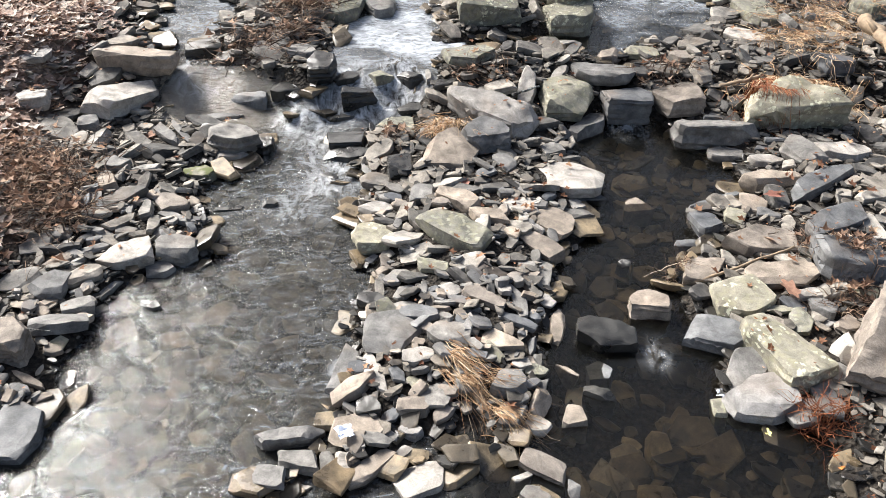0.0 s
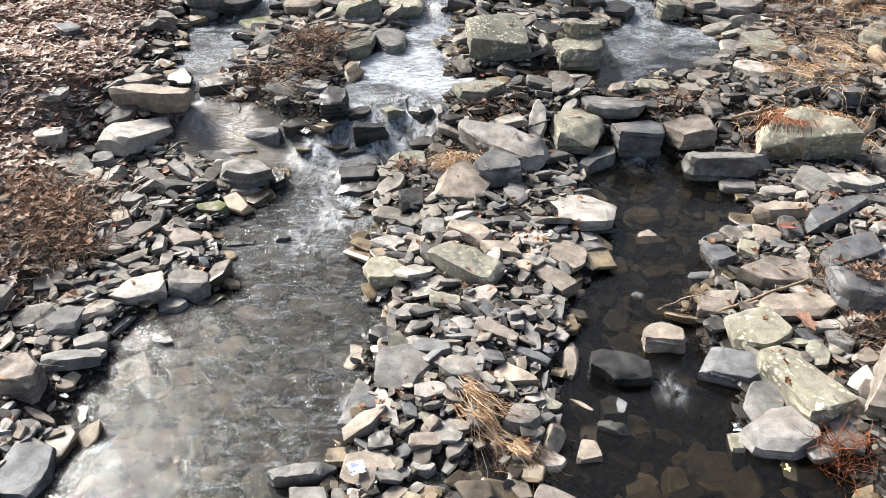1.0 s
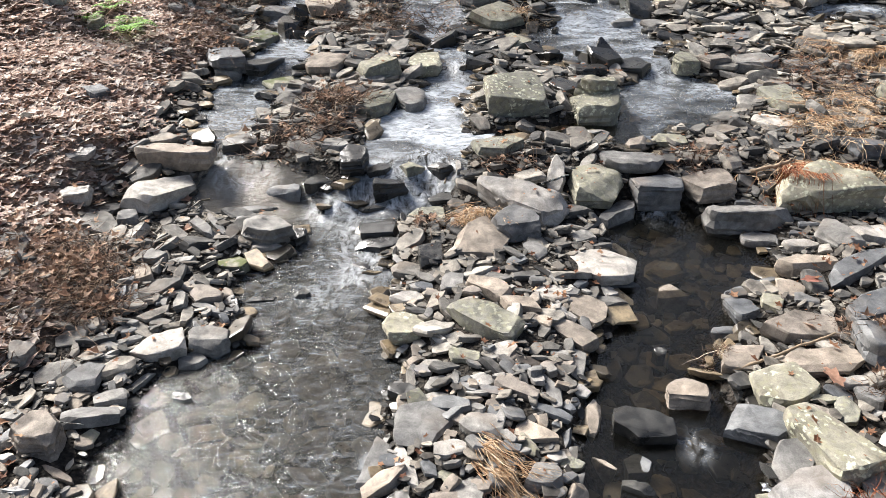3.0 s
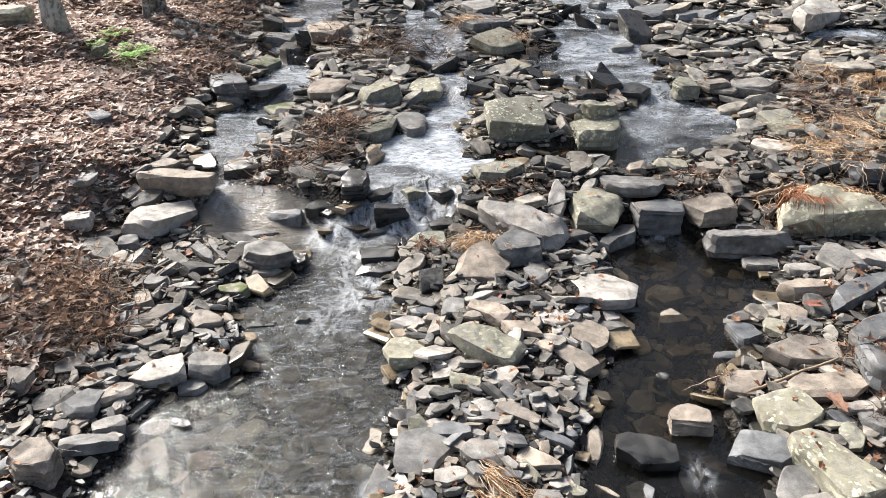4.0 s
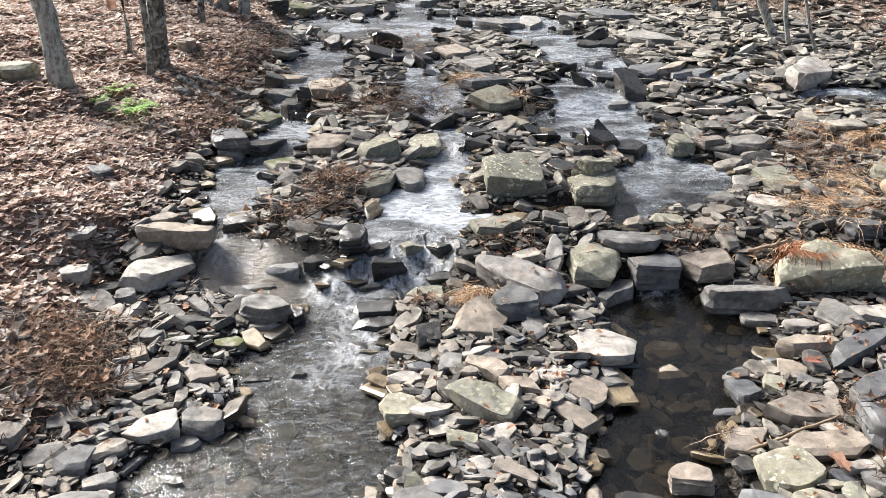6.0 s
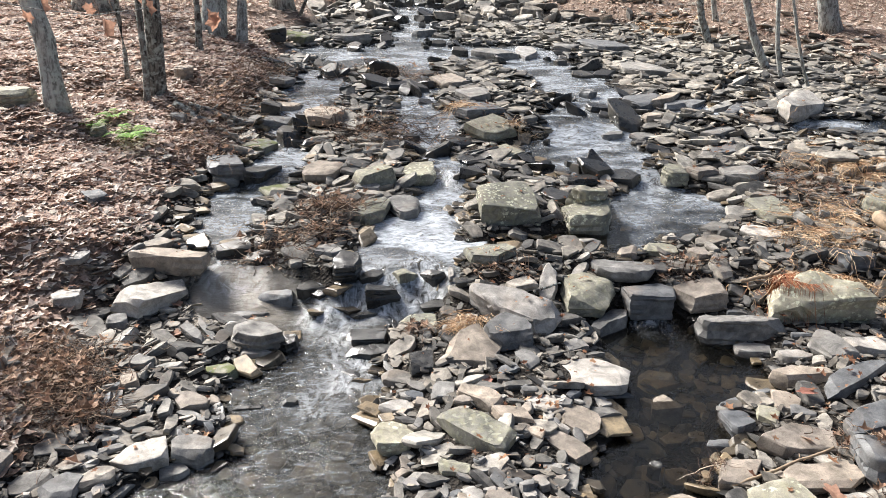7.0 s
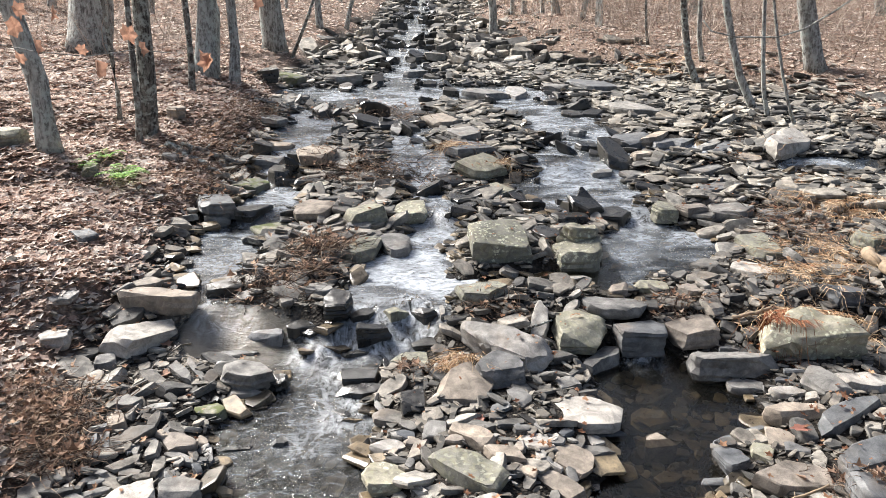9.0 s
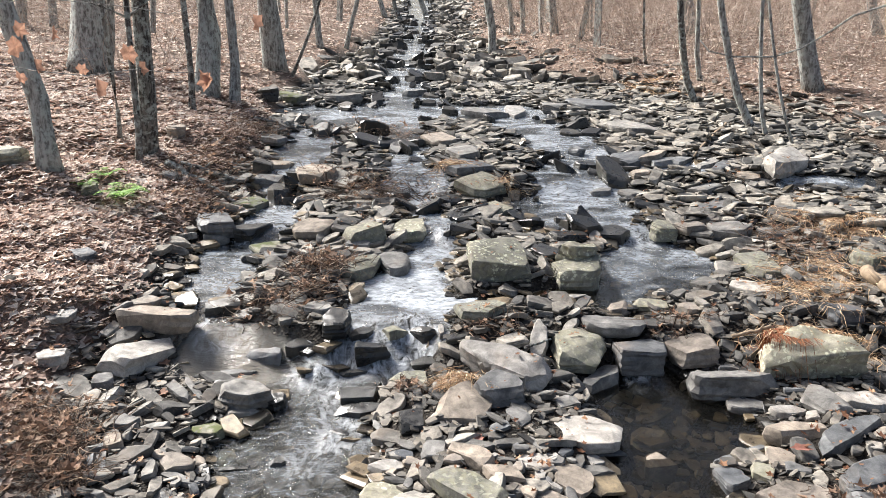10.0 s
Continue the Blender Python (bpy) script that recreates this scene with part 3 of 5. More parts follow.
stone(-0.16, 5.99, 0.24, 0.18, 0.069, 29, "dark")
stone(-0.01, 6.00, 0.22, 0.05, 0.029, -86, "grey")
stone(-0.59, 5.18, 0.34, 0.21, 0.055, 9, "dark")
stone(-0.60, 5.03, 0.42, 0.13, 0.055, 6, "dark")
stone(-0.13, 5.70, 0.30, 0.14, 0.039, 11, "dark")
stone(0.13, 5.81, 0.22, 0.09, 0.024, 31, "dark")
stone(1.07, 5.67, 0.41, 0.41, 0.143, -6, "olive")
stone(1.56, 5.66, 0.42, 0.40, 0.145, 2, "blue", 0, 0, 5)
stone(1.99, 5.72, 0.42, 0.35, 0.109, 9, "tan")
stone(1.37, 5.95, 0.58, 0.29, 0.069, -13, "grey")
stone(1.25, 5.49, 0.46, 0.18, 0.087, 48, "grey")
stone(2.11, 5.29, 0.75, 0.20, 0.163, -4, "grey", 0, 0, 4)
stone(2.80, 5.46, 0.80, 0.40, 0.25, -6, "lichen", 14, 0, 4)
stone(2.22, 5.52, 0.19, 0.09, 0.040, 7, "blue")
stone(2.21, 5.09, 0.30, 0.16, 0.048, 5, "grey")
stone(2.21, 4.99, 0.12, 0.06, 0.019, 5, "pale")
stone(2.42, 4.89, 0.29, 0.10, 0.038, -2, "pale")
stone(2.45, 5.06, 0.16, 0.06, 0.019, 7, "blue")
stone(2.55, 5.15, 0.21, 0.08, 0.029, 6, "blue")
stone(2.66, 4.93, 0.23, 0.34, 0.076, 10, "grey")
stone(2.98, 4.97, 0.42, 0.20, 0.068, -3, "pale")
stone(2.35, 4.62, 0.46, 0.17, 0.082, -3, "tan")
stone(2.64, 4.54, 0.74, 0.16, 0.064, 38, "blue")
stone(2.59, 4.08, 0.58, 0.22, 0.087, 31, "blue")
stone(2.47, 3.59, 0.48, 0.32, 0.164, -9, "blue")
stone(1.95, 4.50, 0.46, 0.08, 0.027, 24, "blue")
stone(1.78, 4.15, 0.25, 0.22, 0.069, 1, "blue")
stone(1.97, 4.19, 0.16, 0.21, 0.035, -23, "olive")
stone(2.14, 4.35, 0.21, 0.25, 0.036, -29, "tan")
stone(2.19, 4.22, 0.22, 0.13, 0.026, -13, "grey")
stone(2.04, 3.90, 0.53, 0.24, 0.067, 7, "tan", 8, 0, 5)
stone(1.61, 3.64, 0.31, 0.21, 0.049, -5, "tan")
stone(2.05, 3.56, 0.42, 0.25, 0.057, 9, "tan")
stone(1.67, 4.01, 0.22, 0.08, 0.026, 9, "blue")
stone(0.94, 4.62, 0.49, 0.37, 0.044, -20, "pale", 0, 0, 6)
stone(1.08, 4.54, 0.32, 0.11, 0.027, 1, "blue")
stone(0.96, 4.40, 0.16, 0.13, 0.017, 6, "pale")
stone(1.40, 4.45, 0.22, 0.18, 0.013, 5, "tan")
stone(0.15, 3.88, 0.52, 0.25, 0.087, -35, "olive", 8, 0, 5)
stone(0.19, 4.26, 0.32, 0.16, 0.066, -38, "tan")
stone(0.35, 4.10, 0.29, 0.16, 0.049, -7, "tan")
stone(-0.07, 4.35, 0.21, 0.23, 0.058, -9, "grey")
stone(-0.01, 4.34, 0.12, 0.11, 0.021, 8, "pale")
stone(-0.21, 4.74, 0.22, 0.23, 0.078, 7, "dark")
stone(-0.36, 4.28, 0.23, 0.14, 0.042, 18, "pale")
stone(-0.34, 3.92, 0.26, 0.23, 0.065, 21, "lichen")
stone(0.70, 3.86, 0.39, 0.16, 0.065, -42, "tan", 6)
stone(0.78, 4.11, 0.30, 0.26, 0.033, -39, "tan")
stone(0.58, 4.25, 0.21, 0.19, 0.013, 10, "pale")
stone(0.39, 4.64, 0.18, 0.11, 0.026, 35, "blue")
stone(0.61, 4.43, 0.22, 0.08, 0.021, -52, "grey")
stone(0.53, 4.75, 0.26, 0.16, 0.035, -62, "grey")
stone(0.89, 5.05, 0.18, 0.14, 0.037, 29, "grey")
stone(0.02, 3.60, 0.21, 0.14, 0.039, -15, "olive")
stone(0.66, 3.61, 0.29, 0.11, 0.024, -97, "grey")
stone(-0.32, 3.36, 0.20, 0.11, 0.032, -7, "dark")
stone(-0.22, 3.07, 0.31, 0.28, 0.046, 13, "grey", 0, 0, 5)
stone(0.08, 3.03, 0.25, 0.18, 0.046, -10, "grey")
stone(0.38, 3.02, 0.23, 0.15, 0.039, -16, "tan")
stone(-0.06, 2.88, 0.21, 0.10, 0.023, 24, "pale")
stone(-0.45, 2.89, 0.34, 0.14, 0.040, 77, "grey")
stone(-0.28, 2.80, 0.28, 0.10, 0.023, -69, "pale")
stone(0.50, 3.35, 0.30, 0.09, 0.020, -80, "grey")
stone(0.28, 3.33, 0.27, 0.12, 0.039, -27, "tan")
stone(0.10, 3.40, 0.15, 0.11, 0.020, -30, "pale")
stone(-0.15, 3.40, 0.16, 0.09, 0.024, 39, "grey")
stone(0.39, 2.71, 0.23, 0.15, 0.069, -2, "grey")
stone(0.46, 2.88, 0.10, 0.08, 0.024, -11, "pale")
stone(0.23, 2.90, 0.13, 0.07, 0.023, -9, "blue")
stone(-0.31, 2.57, 0.15, 0.11, 0.039, 7, "dark")
stone(-0.08, 2.58, 0.17, 0.12, 0.055, 0, "tan")
stone(-0.10, 2.47, 0.12, 0.07, 0.040, -16, "pale")
stone(-0.65, 2.43, 0.39, 0.09, 0.087, 10, "grey", 0, 0, 5)
stone(-0.63, 2.29, 0.27, 0.12, 0.056, -10, "grey")
stone(-0.60, 2.18, 0.12, 0.04, 0.017, -4, "pale")
stone(-0.28, 2.26, 0.27, 0.11, 0.041, 42, "tan")
stone(-0.15, 2.32, 0.15, 0.06, 0.024, 52, "grey")
stone(-0.06, 2.20, 0.26, 0.17, 0.041, 10, "pale")
stone(0.52, 2.27, 0.25, 0.18, 0.041, -23, "tan")
stone(0.41, 2.23, 0.11, 0.04, 0.021, 26, "pale")
stone(0.47, 2.13, 0.17, 0.09, 0.033, 5, "grey")
stone(0.64, 2.16, 0.12, 0.06, 0.025, -96, "grey")
stone(0.50, 2.53, 0.14, 0.11, 0.024, -31, "pale")
stone(0.33, 2.41, 0.10, 0.07, 0.033, -10, "pale")
stone(0.70, 2.57, 0.14, 0.14, 0.040, 0, "tan")
stone(0.71, 2.90, 0.15, 0.03, 0.012, -34, "tan")
stone(0.88, 2.91, 0.14, 0.14, 0.016, -9, "blue")
stone(0.85, 2.73, 0.16, 0.10, 0.032, -14, "dark")
stone(0.96, 3.14, 0.33, 0.23, 0.087, -8, "dark", 0, 0, 5)
stone(1.25, 3.39, 0.23, 0.19, 0.096, 1, "tan")
stone(1.54, 3.12, 0.31, 0.29, 0.096, -26, "blue")
stone(1.75, 3.36, 0.35, 0.31, 0.072, -8, "lichen")
stone(1.86, 2.91, 0.51, 0.35, 0.116, -57, "lichen")
stone(1.64, 2.66, 0.39, 0.25, 0.102, 6, "pale")
stone(1.44, 2.65, 0.08, 0.15, 0.032, 0, "olive")
stone(2.40, 2.86, 0.62, 0.44, 0.26, 58, "tan", 0, 0, 5)
stone(2.11, 3.38, 0.21, 0.08, 0.033, 7, "pale")
stone(0.70, 3.23, 0.26, 0.09, 0.040, -96, "tan")
stone(1.19, 3.81, 0.10, 0.07, 0.025, 18, "dark")
stone(-2.12, 2.93, 0.30, 0.23, 0.154, 3, "tan")
stone(-2.48, 8.34, 0.42, 0.65, 0.140, 32, "blue")
stone(-2.44, 8.15, 0.26, 0.20, 0.088, 9, "grey")
stone(-2.11, 8.32, 0.33, 0.40, 0.076, -19, "dark")
stone(-2.31, 9.17, 0.40, 0.49, 0.068, -19, "moss")
stone(-1.39, 8.28, 0.47, 0.58, 0.087, 0, "tan")
stone(-0.82, 8.03, 0.46, 0.44, 0.155, 13, "olive")
stone(-0.37, 8.35, 0.39, 0.53, 0.086, 16, "lichen")
stone(-0.86, 7.82, 0.24, 0.26, 0.059, -23, "grey")
stone(-0.79, 7.23, 0.32, 0.61, 0.078, -15, "olive")
stone(-0.47, 7.45, 0.35, 0.50, 0.102, 12, "grey")
stone(-1.76, 7.93, 0.52, 0.44, 0.036, 42, "moss")
stone(-1.64, 7.52, 0.29, 0.35, 0.046, 18, "grey")
stone(-1.05, 6.17, 0.23, 0.25, 0.060, 34, "grey")
stone(-0.88, 5.98, 0.24, 0.30, 0.116, 15, "dark")
stone(-1.88, 6.33, 0.34, 0.26, 0.072, 23, "dark")
stone(-2.30, 10.75, 0.52, 0.54, 0.062, 45, "tan")
stone(-1.63, 10.05, 0.53, 0.57, 0.101, 18, "tan")
stone(-2.66, 12.00, 0.42, 0.94, 0.086, 34, "grey")
stone(0.32, 11.05, 0.53, 0.63, 0.093, 22, "grey")
stone(0.27, 10.34, 0.61, 0.71, 0.088, 27, "blue")
stone(0.53, 9.60, 0.63, 0.55, 0.124, 44, "olive", 10)
stone(0.61, 8.88, 0.46, 0.39, 0.065, -52, "olive")
stone(0.06, 9.39, 0.41, 0.40, 0.081, 20, "dark")
stone(0.15, 8.74, 0.26, 0.28, 0.051, 27, "dark")
stone(0.25, 8.41, 0.34, 0.20, 0.050, 40, "dark")
stone(-0.06, 11.91, 0.46, 0.77, 0.083, 31, "tan")
stone(0.54, 7.10, 0.56, 0.62, 0.20, 8, "lichen", 12, 0, 4)
stone(1.31, 7.02, 0.48, 0.46, 0.20, 1, "lichen", 12, 0, 4)
stone(1.28, 7.22, 0.38, 0.24, 0.30, -4, "lichen", 8, 0, 5)
stone(0.32, 6.13, 0.46, 0.31, 0.078, 0, "olive")
stone(1.17, 6.70, 0.22, 0.16, 0.021, 26, "pale")
stone(1.52, 6.34, 0.20, 0.22, 0.072, 0, "tan")
stone(1.36, 8.09, 0.40, 0.26, 0.085, 15, "dark")
stone(1.82, 8.27, 0.45, 0.36, 0.075, 6, "dark")
stone(1.02, 7.51, 0.33, 0.26, 0.057, -53, "dark")
stone(0.71, 14.23, 0.71, 0.87, 0.098, 27, "grey")
stone(1.30, 14.44, 0.37, 1.15, 0.080, 1, "pale")
stone(2.71, 14.57, 0.98, 0.91, 0.082, 9, "blue")
stone(3.01, 12.76, 0.73, 0.97, 0.091, 9, "grey")
stone(2.60, 10.87, 0.80, 0.46, 0.094, 45, "blue")
stone(2.96, 11.00, 1.35, 0.21, 0.080, 59, "tan")
stone(3.12, 10.92, 0.94, 0.25, 0.064, 53, "blue")
stone(3.32, 10.92, 0.53, 0.31, 0.064, 44, "blue")
stone(3.72, 10.83, 0.77, 0.21, 0.048, 46, "grey")
stone(3.86, 10.57, 1.21, 0.22, 0.040, 48, "blue")
stone(4.54, 10.37, 1.26, 0.46, 0.175, 45, "pale", 12)
stone(3.93, 9.99, 0.34, 0.31, 0.030, -40, "tan")
stone(3.09, 8.16, 0.44, 0.53, 0.102, 0, "grey")
stone(2.67, 8.23, 0.33, 0.28, 0.063, 19, "tan")
stone(2.38, 8.26, 0.28, 0.36, 0.114, 0, "olive")
stone(3.16, 8.95, 0.70, 0.30, 0.055, 32, "blue")
stone(3.30, 9.72, 0.48, 0.25, 0.044, 37, "grey")
stone(2.78, 6.69, 0.35, 0.43, 0.033, 25, "pale")
stone(3.04, 7.15, 0.36, 0.57, 0.081, 0, "olive")
stone(3.61, 7.06, 0.33, 0.34, 0.071, -14, "grey")
stone(4.03, 7.12, 0.32, 0.41, 0.157, 16, "olive")
stone(3.52, 8.13, 0.34, 0.30, 0.065, 18, "grey")
stone(1.81, 6.34, 0.34, 0.21, 0.052, -11, "olive")
stone(2.06, 6.16, 0.20, 0.17, 0.041, 18, "tan")
stone(-1.21, 5.13, 0.16, 0.16, 0.09, 10, "dark")
stone(-0.71, 4.77, 0.19, 0.09, 0.02, -27, "dark")
stone(-2.17, 3.66, 0.16, 0.10, 0.03, 35, "tan")
stone(-0.48, 2.30, 0.15, 0.07, 0.02, -79, "grey")
stone(0.55, 2.74, 0.16, 0.05, 0.02, 56, "grey")
stone(0.37, 2.56, 0.16, 0.14, 0.04, -12, "grey")
stone(-2.18, 9.97, 0.46, 0.23, 0.07, -6, "grey")
stone(3.15, 7.52, 0.34, 0.21, 0.06, 9, "tan")
stone(3.31, 6.06, 0.37, 0.25, 0.10, -5, "blue")
stone(2.00, 9.77, 0.33, 0.23, 0.05, 29, "grey")
stone(1.96, 10.64, 0.28, 0.26, 0.08, 10, "dark")
stone(1.93, 11.34, 0.22, 0.22, 0.11, 40, "blue")
stone(2.39, 9.66, 0.45, 0.23, 0.05, 1, "grey")
stone(2.56, 10.07, 0.30, 0.25, 0.06, 18, "tan")
stone(1.97, 14.38, 0.45, 0.38, 0.11, -32, "grey")
stone(-1.85, 15.30, 0.72, 0.46, 0.13, -6, "grey")
stone(-2.92, 15.20, 0.62, 0.39, 0.15, -44, "moss")
stone(-3.20, 14.72, 0.51, 0.39, 0.18, -27, "dark")
stone(-0.55, 16.21, 0.59, 0.31, 0.10, 40, "grey")
stone(-3.88, 8.46, 0.18, 0.18, 0.10, 13, "moss")
stone(-3.28, 6.80, 0.28, 0.23, 0.05, -39, "blue")
stone(-3.66, 10.87, 0.30, 0.30, 0.14, -40, "tan")
stone(-3.30, 9.35, 0.24, 0.20, 0.08, -49, "grey")
stone(-4.91, 8.77, 0.45, 0.38, 0.17, -9, "olive")
stone(-2.51, 3.54, 0.17, 0.17, 0.07, 0, "grey")
stone(-3.08, 4.65, 0.16, 0.16, 0.05, 5, "grey")
stone(-2.95, 4.38, 0.13, 0.13, 0.05, 6, "pale")
stone(-2.81, 4.30, 0.12, 0.10, 0.04, 6, "tan")
stone(-2.78, 6.84, 0.16, 0.12, 0.03, -19, "pale")
stone(-2.31, 6.65, 0.21, 0.17, 0.04, -1, "olive")
stone(-2.46, 6.97, 0.24, 0.17, 0.05, 17, "dark")
stone(-1.14, 5.84, 0.34, 0.18, 0.04, 19, "dark")
stone(-1.05, 5.75, 0.23, 0.10, 0.03, 19, "dark")
stone(-0.70, 5.59, 0.24, 0.08, 0.02, 15, "dark")
stone(-1.64, 5.59, 0.40, 0.08, 0.02, -1, "dark")
stone(-1.40, 4.01, 0.25, 0.10, 0.03, 22, "dark")


# ---- loose shale, too many to count ----
def inside_stone(x, y, grow=0.9):
    hit = np.zeros(len(x), bool)
    for sx, sy, a, b, yaw, top in PLACED:
        dx, dy = x - sx, y - sy
        u, v = dx * math.cos(yaw) + dy * math.sin(yaw), -dx * math.sin(yaw) + dy * math.cos(yaw)
        hit |= (u / a) ** 2 + (v / b) ** 2 < grow
    return hit


def shards(name, x, y, z, length, width, height, mat, seed, tip=14):
    """Flat broken chips as one mesh: outline of six, a top face, a broken rim."""
    r = np.random.RandomState(seed)
    n, k = len(x), 5
    a = (np.arange(k)[None] + r.uniform(-0.42, 0.42, (n, k))) / k * math.tau
    c, s = np.cos(a), np.sin(a)
    rad = np.minimum(1 / np.maximum(np.maximum(abs(c), abs(s)), 1e-6), 1.3) * r.uniform(0.72, 1.15, (n, k))
    px, py = rad * c * length[:, None] / 2, rad * s * width[:, None] / 2
    yaw = r.uniform(0, math.tau, n)[:, None]
    t1, t2 = np.tan(np.radians(r.normal(0, tip, n)))[:, None], np.tan(np.radians(r.normal(0, tip, n)))[:, None]
    rings = []
    for inset, zz in ((0.93, 1.0), (1.0, 0.6), (0.9, -0.8)):
        u, v = px * inset, py * inset
        w = height[:, None] * (zz + r.uniform(-0.12, 0.12, (n, k))) + np.clip(t1, -1, 1) * u + np.clip(t2, -1, 1) * v
        rings.append(np.stack([x[:, None] + u * np.cos(yaw) - v * np.sin(yaw), y[:, None] + u * np.sin(yaw) + v * np.cos(yaw), z[:, None] + w], 2))
    verts = np.stack(rings, 1).reshape(-1, 3)
    faces = []
    side = [(ring * k + j, ring * k + k + j, ring * k + k + (j + 1) % k, ring * k + (j + 1) % k) for ring in range(2) for j in range(k)]
    top = tuple(range(k))
    for b in (np.arange(n) * 3 * k).tolist():
        faces.append(tuple(b + q for q in top))
        faces += [(b + p, b + q, b + u, b + v) for p, q, u, v in side]
    return tagged(mesh_object(name, verts.tolist(), faces, mat), kind="stuff")


def scatter(count, xa, xb, ya, yb, seed):
    r = np.random.RandomState(seed)
    return r.uniform(xa, xb, count), r.uniform(ya, yb, count), r


def dry_chips(seed, count, xa, xb, ya, yb, small, large, flat=0.15):
    x, y, r = scatter(count, xa, xb, ya, yb, seed)
    l, rr = inland(x, y)
    d = shore(x, y)
    ok = (d > -0.03 - 0.35 * (y > 15) * r.uniform(0, 1, count)) & (l < r.exponential(0.08, count) * np.where(y < 6.6, 3.5, 1)) & (rr < r.exponential(0.5, count)) & ~inside_stone(x, y)
    x, y, d = x[ok], y[ok], d[ok]
    n = len(x)
    size = small + (large - small) * r.beta(0.9, 2.6, n)
    out = (x, y, ground_z(x, y) + r.uniform(-0.006, 0.035, n), size, size * r.uniform(0.26, 0.72, n), size * flat * r.uniform(0.4, 1.5, n))
    wet = d < 0.03 + 0.10 * r.uniform(0, 1, n) ** 2
    return [q[~wet] for q in out], [q[wet] for q in out]


RUBBLE = []
rubble_rng = random.Random(29)
for k in range(30):
    bm = stone_mesh(rubble_rng, 1.0, 1.0, 1.0, 0.3, 0.9, 0.0, slope=0.35)
    bm.verts.index_update()
    RUBBLE.append((np.array([v.co for v in bm.verts]), np.array([[v.index for v in f.verts] for f in bm.faces])))
    bm.free()


def strewn(name, x, y, z, length, width, height, mat, seed, tip=12):
    """Broken stones as one mesh, thirty shapes among them."""
    r = np.random.RandomState(seed)
    pick, yaw = r.randint(0, len(RUBBLE), len(x)), r.uniform(0, math.tau, len(x))
    t1, t2 = np.tan(np.radians(np.clip(r.normal(0, tip, len(x)), -40, 40))), np.tan(np.radians(np.clip(r.normal(0, tip, len(x)), -40, 40)))
    V, F, at = [], [], 0
    for k, (v, f) in enumerate(RUBBLE):
        i = np.where(pick == k)[0]
        if not len(i):
            continue
        u, w, h = v[None, :, 0] * length[i, None], v[None, :, 1] * width[i, None], v[None, :, 2] * height[i, None]
        h = h + t1[i, None] * u + t2[i, None] * w
        c, s = np.cos(yaw[i])[:, None], np.sin(yaw[i])[:, None]
        V.append(np.stack([x[i, None] + u * c - w * s, y[i, None] + u * s + w * c, z[i, None] + h], 2).reshape(-1, 3))
        F.append((f[None] + (np.arange(len(i)) * len(v))[:, None, None] + at).reshape(-1, 3))
        at += len(i) * len(v)
    V, F = np.concatenate(V), np.concatenate(F)
    me = bpy.data.meshes.new(name)
    me.vertices.add(len(V))
    me.vertices.foreach_set("co", V.ravel())
    me.loops.add(F.size)
    me.loops.foreach_set("vertex_index", F.ravel())
    me.polygons.add(len(F))
    me.polygons.foreach_set("loop_start", np.arange(0, F.size, 3))
    me.update(calc_edges=True)
    me.validate()
    me.shade_flat()
    me.materials.append(mat)
    return tagged(new(name, me), kind="stuff")


# cobbles one can count: twenty shapes, each used again at another size and turn
cobble_rng = random.Random(19)
SHAPES = []
for k in range(24):
    bm = stone_mesh(cobble_rng, 0.24, cobble_rng.uniform(0.08, 0.16), cobble_rng.uniform(0.02, 0.042), 0.02, 6, 0.06)
    me = bpy.data.meshes.new("rock")
    bm.to_mesh(me)
    bm.free()
    SHAPES.append(me)
COBBLE_LABEL = {"grey": "small flat grey sandstone cobble on gravel", "tan": "small tan sandstone cobble on gravel", "pale": "small pale sandstone cobble on gravel", "blue": "small dark shale cobble on gravel", "olive": "small olive-grey cobble on gravel"}
def overlaps(p, x, y, room):
    dx, dy, c, s = x - p[0], y - p[1], math.cos(p[4]), math.sin(p[4])
    return ((dx * c + dy * s) / (p[2] * 0.9 + room)) ** 2 + ((dy * c - dx * s) / (p[3] * 0.9 + room)) ** 2 < 1


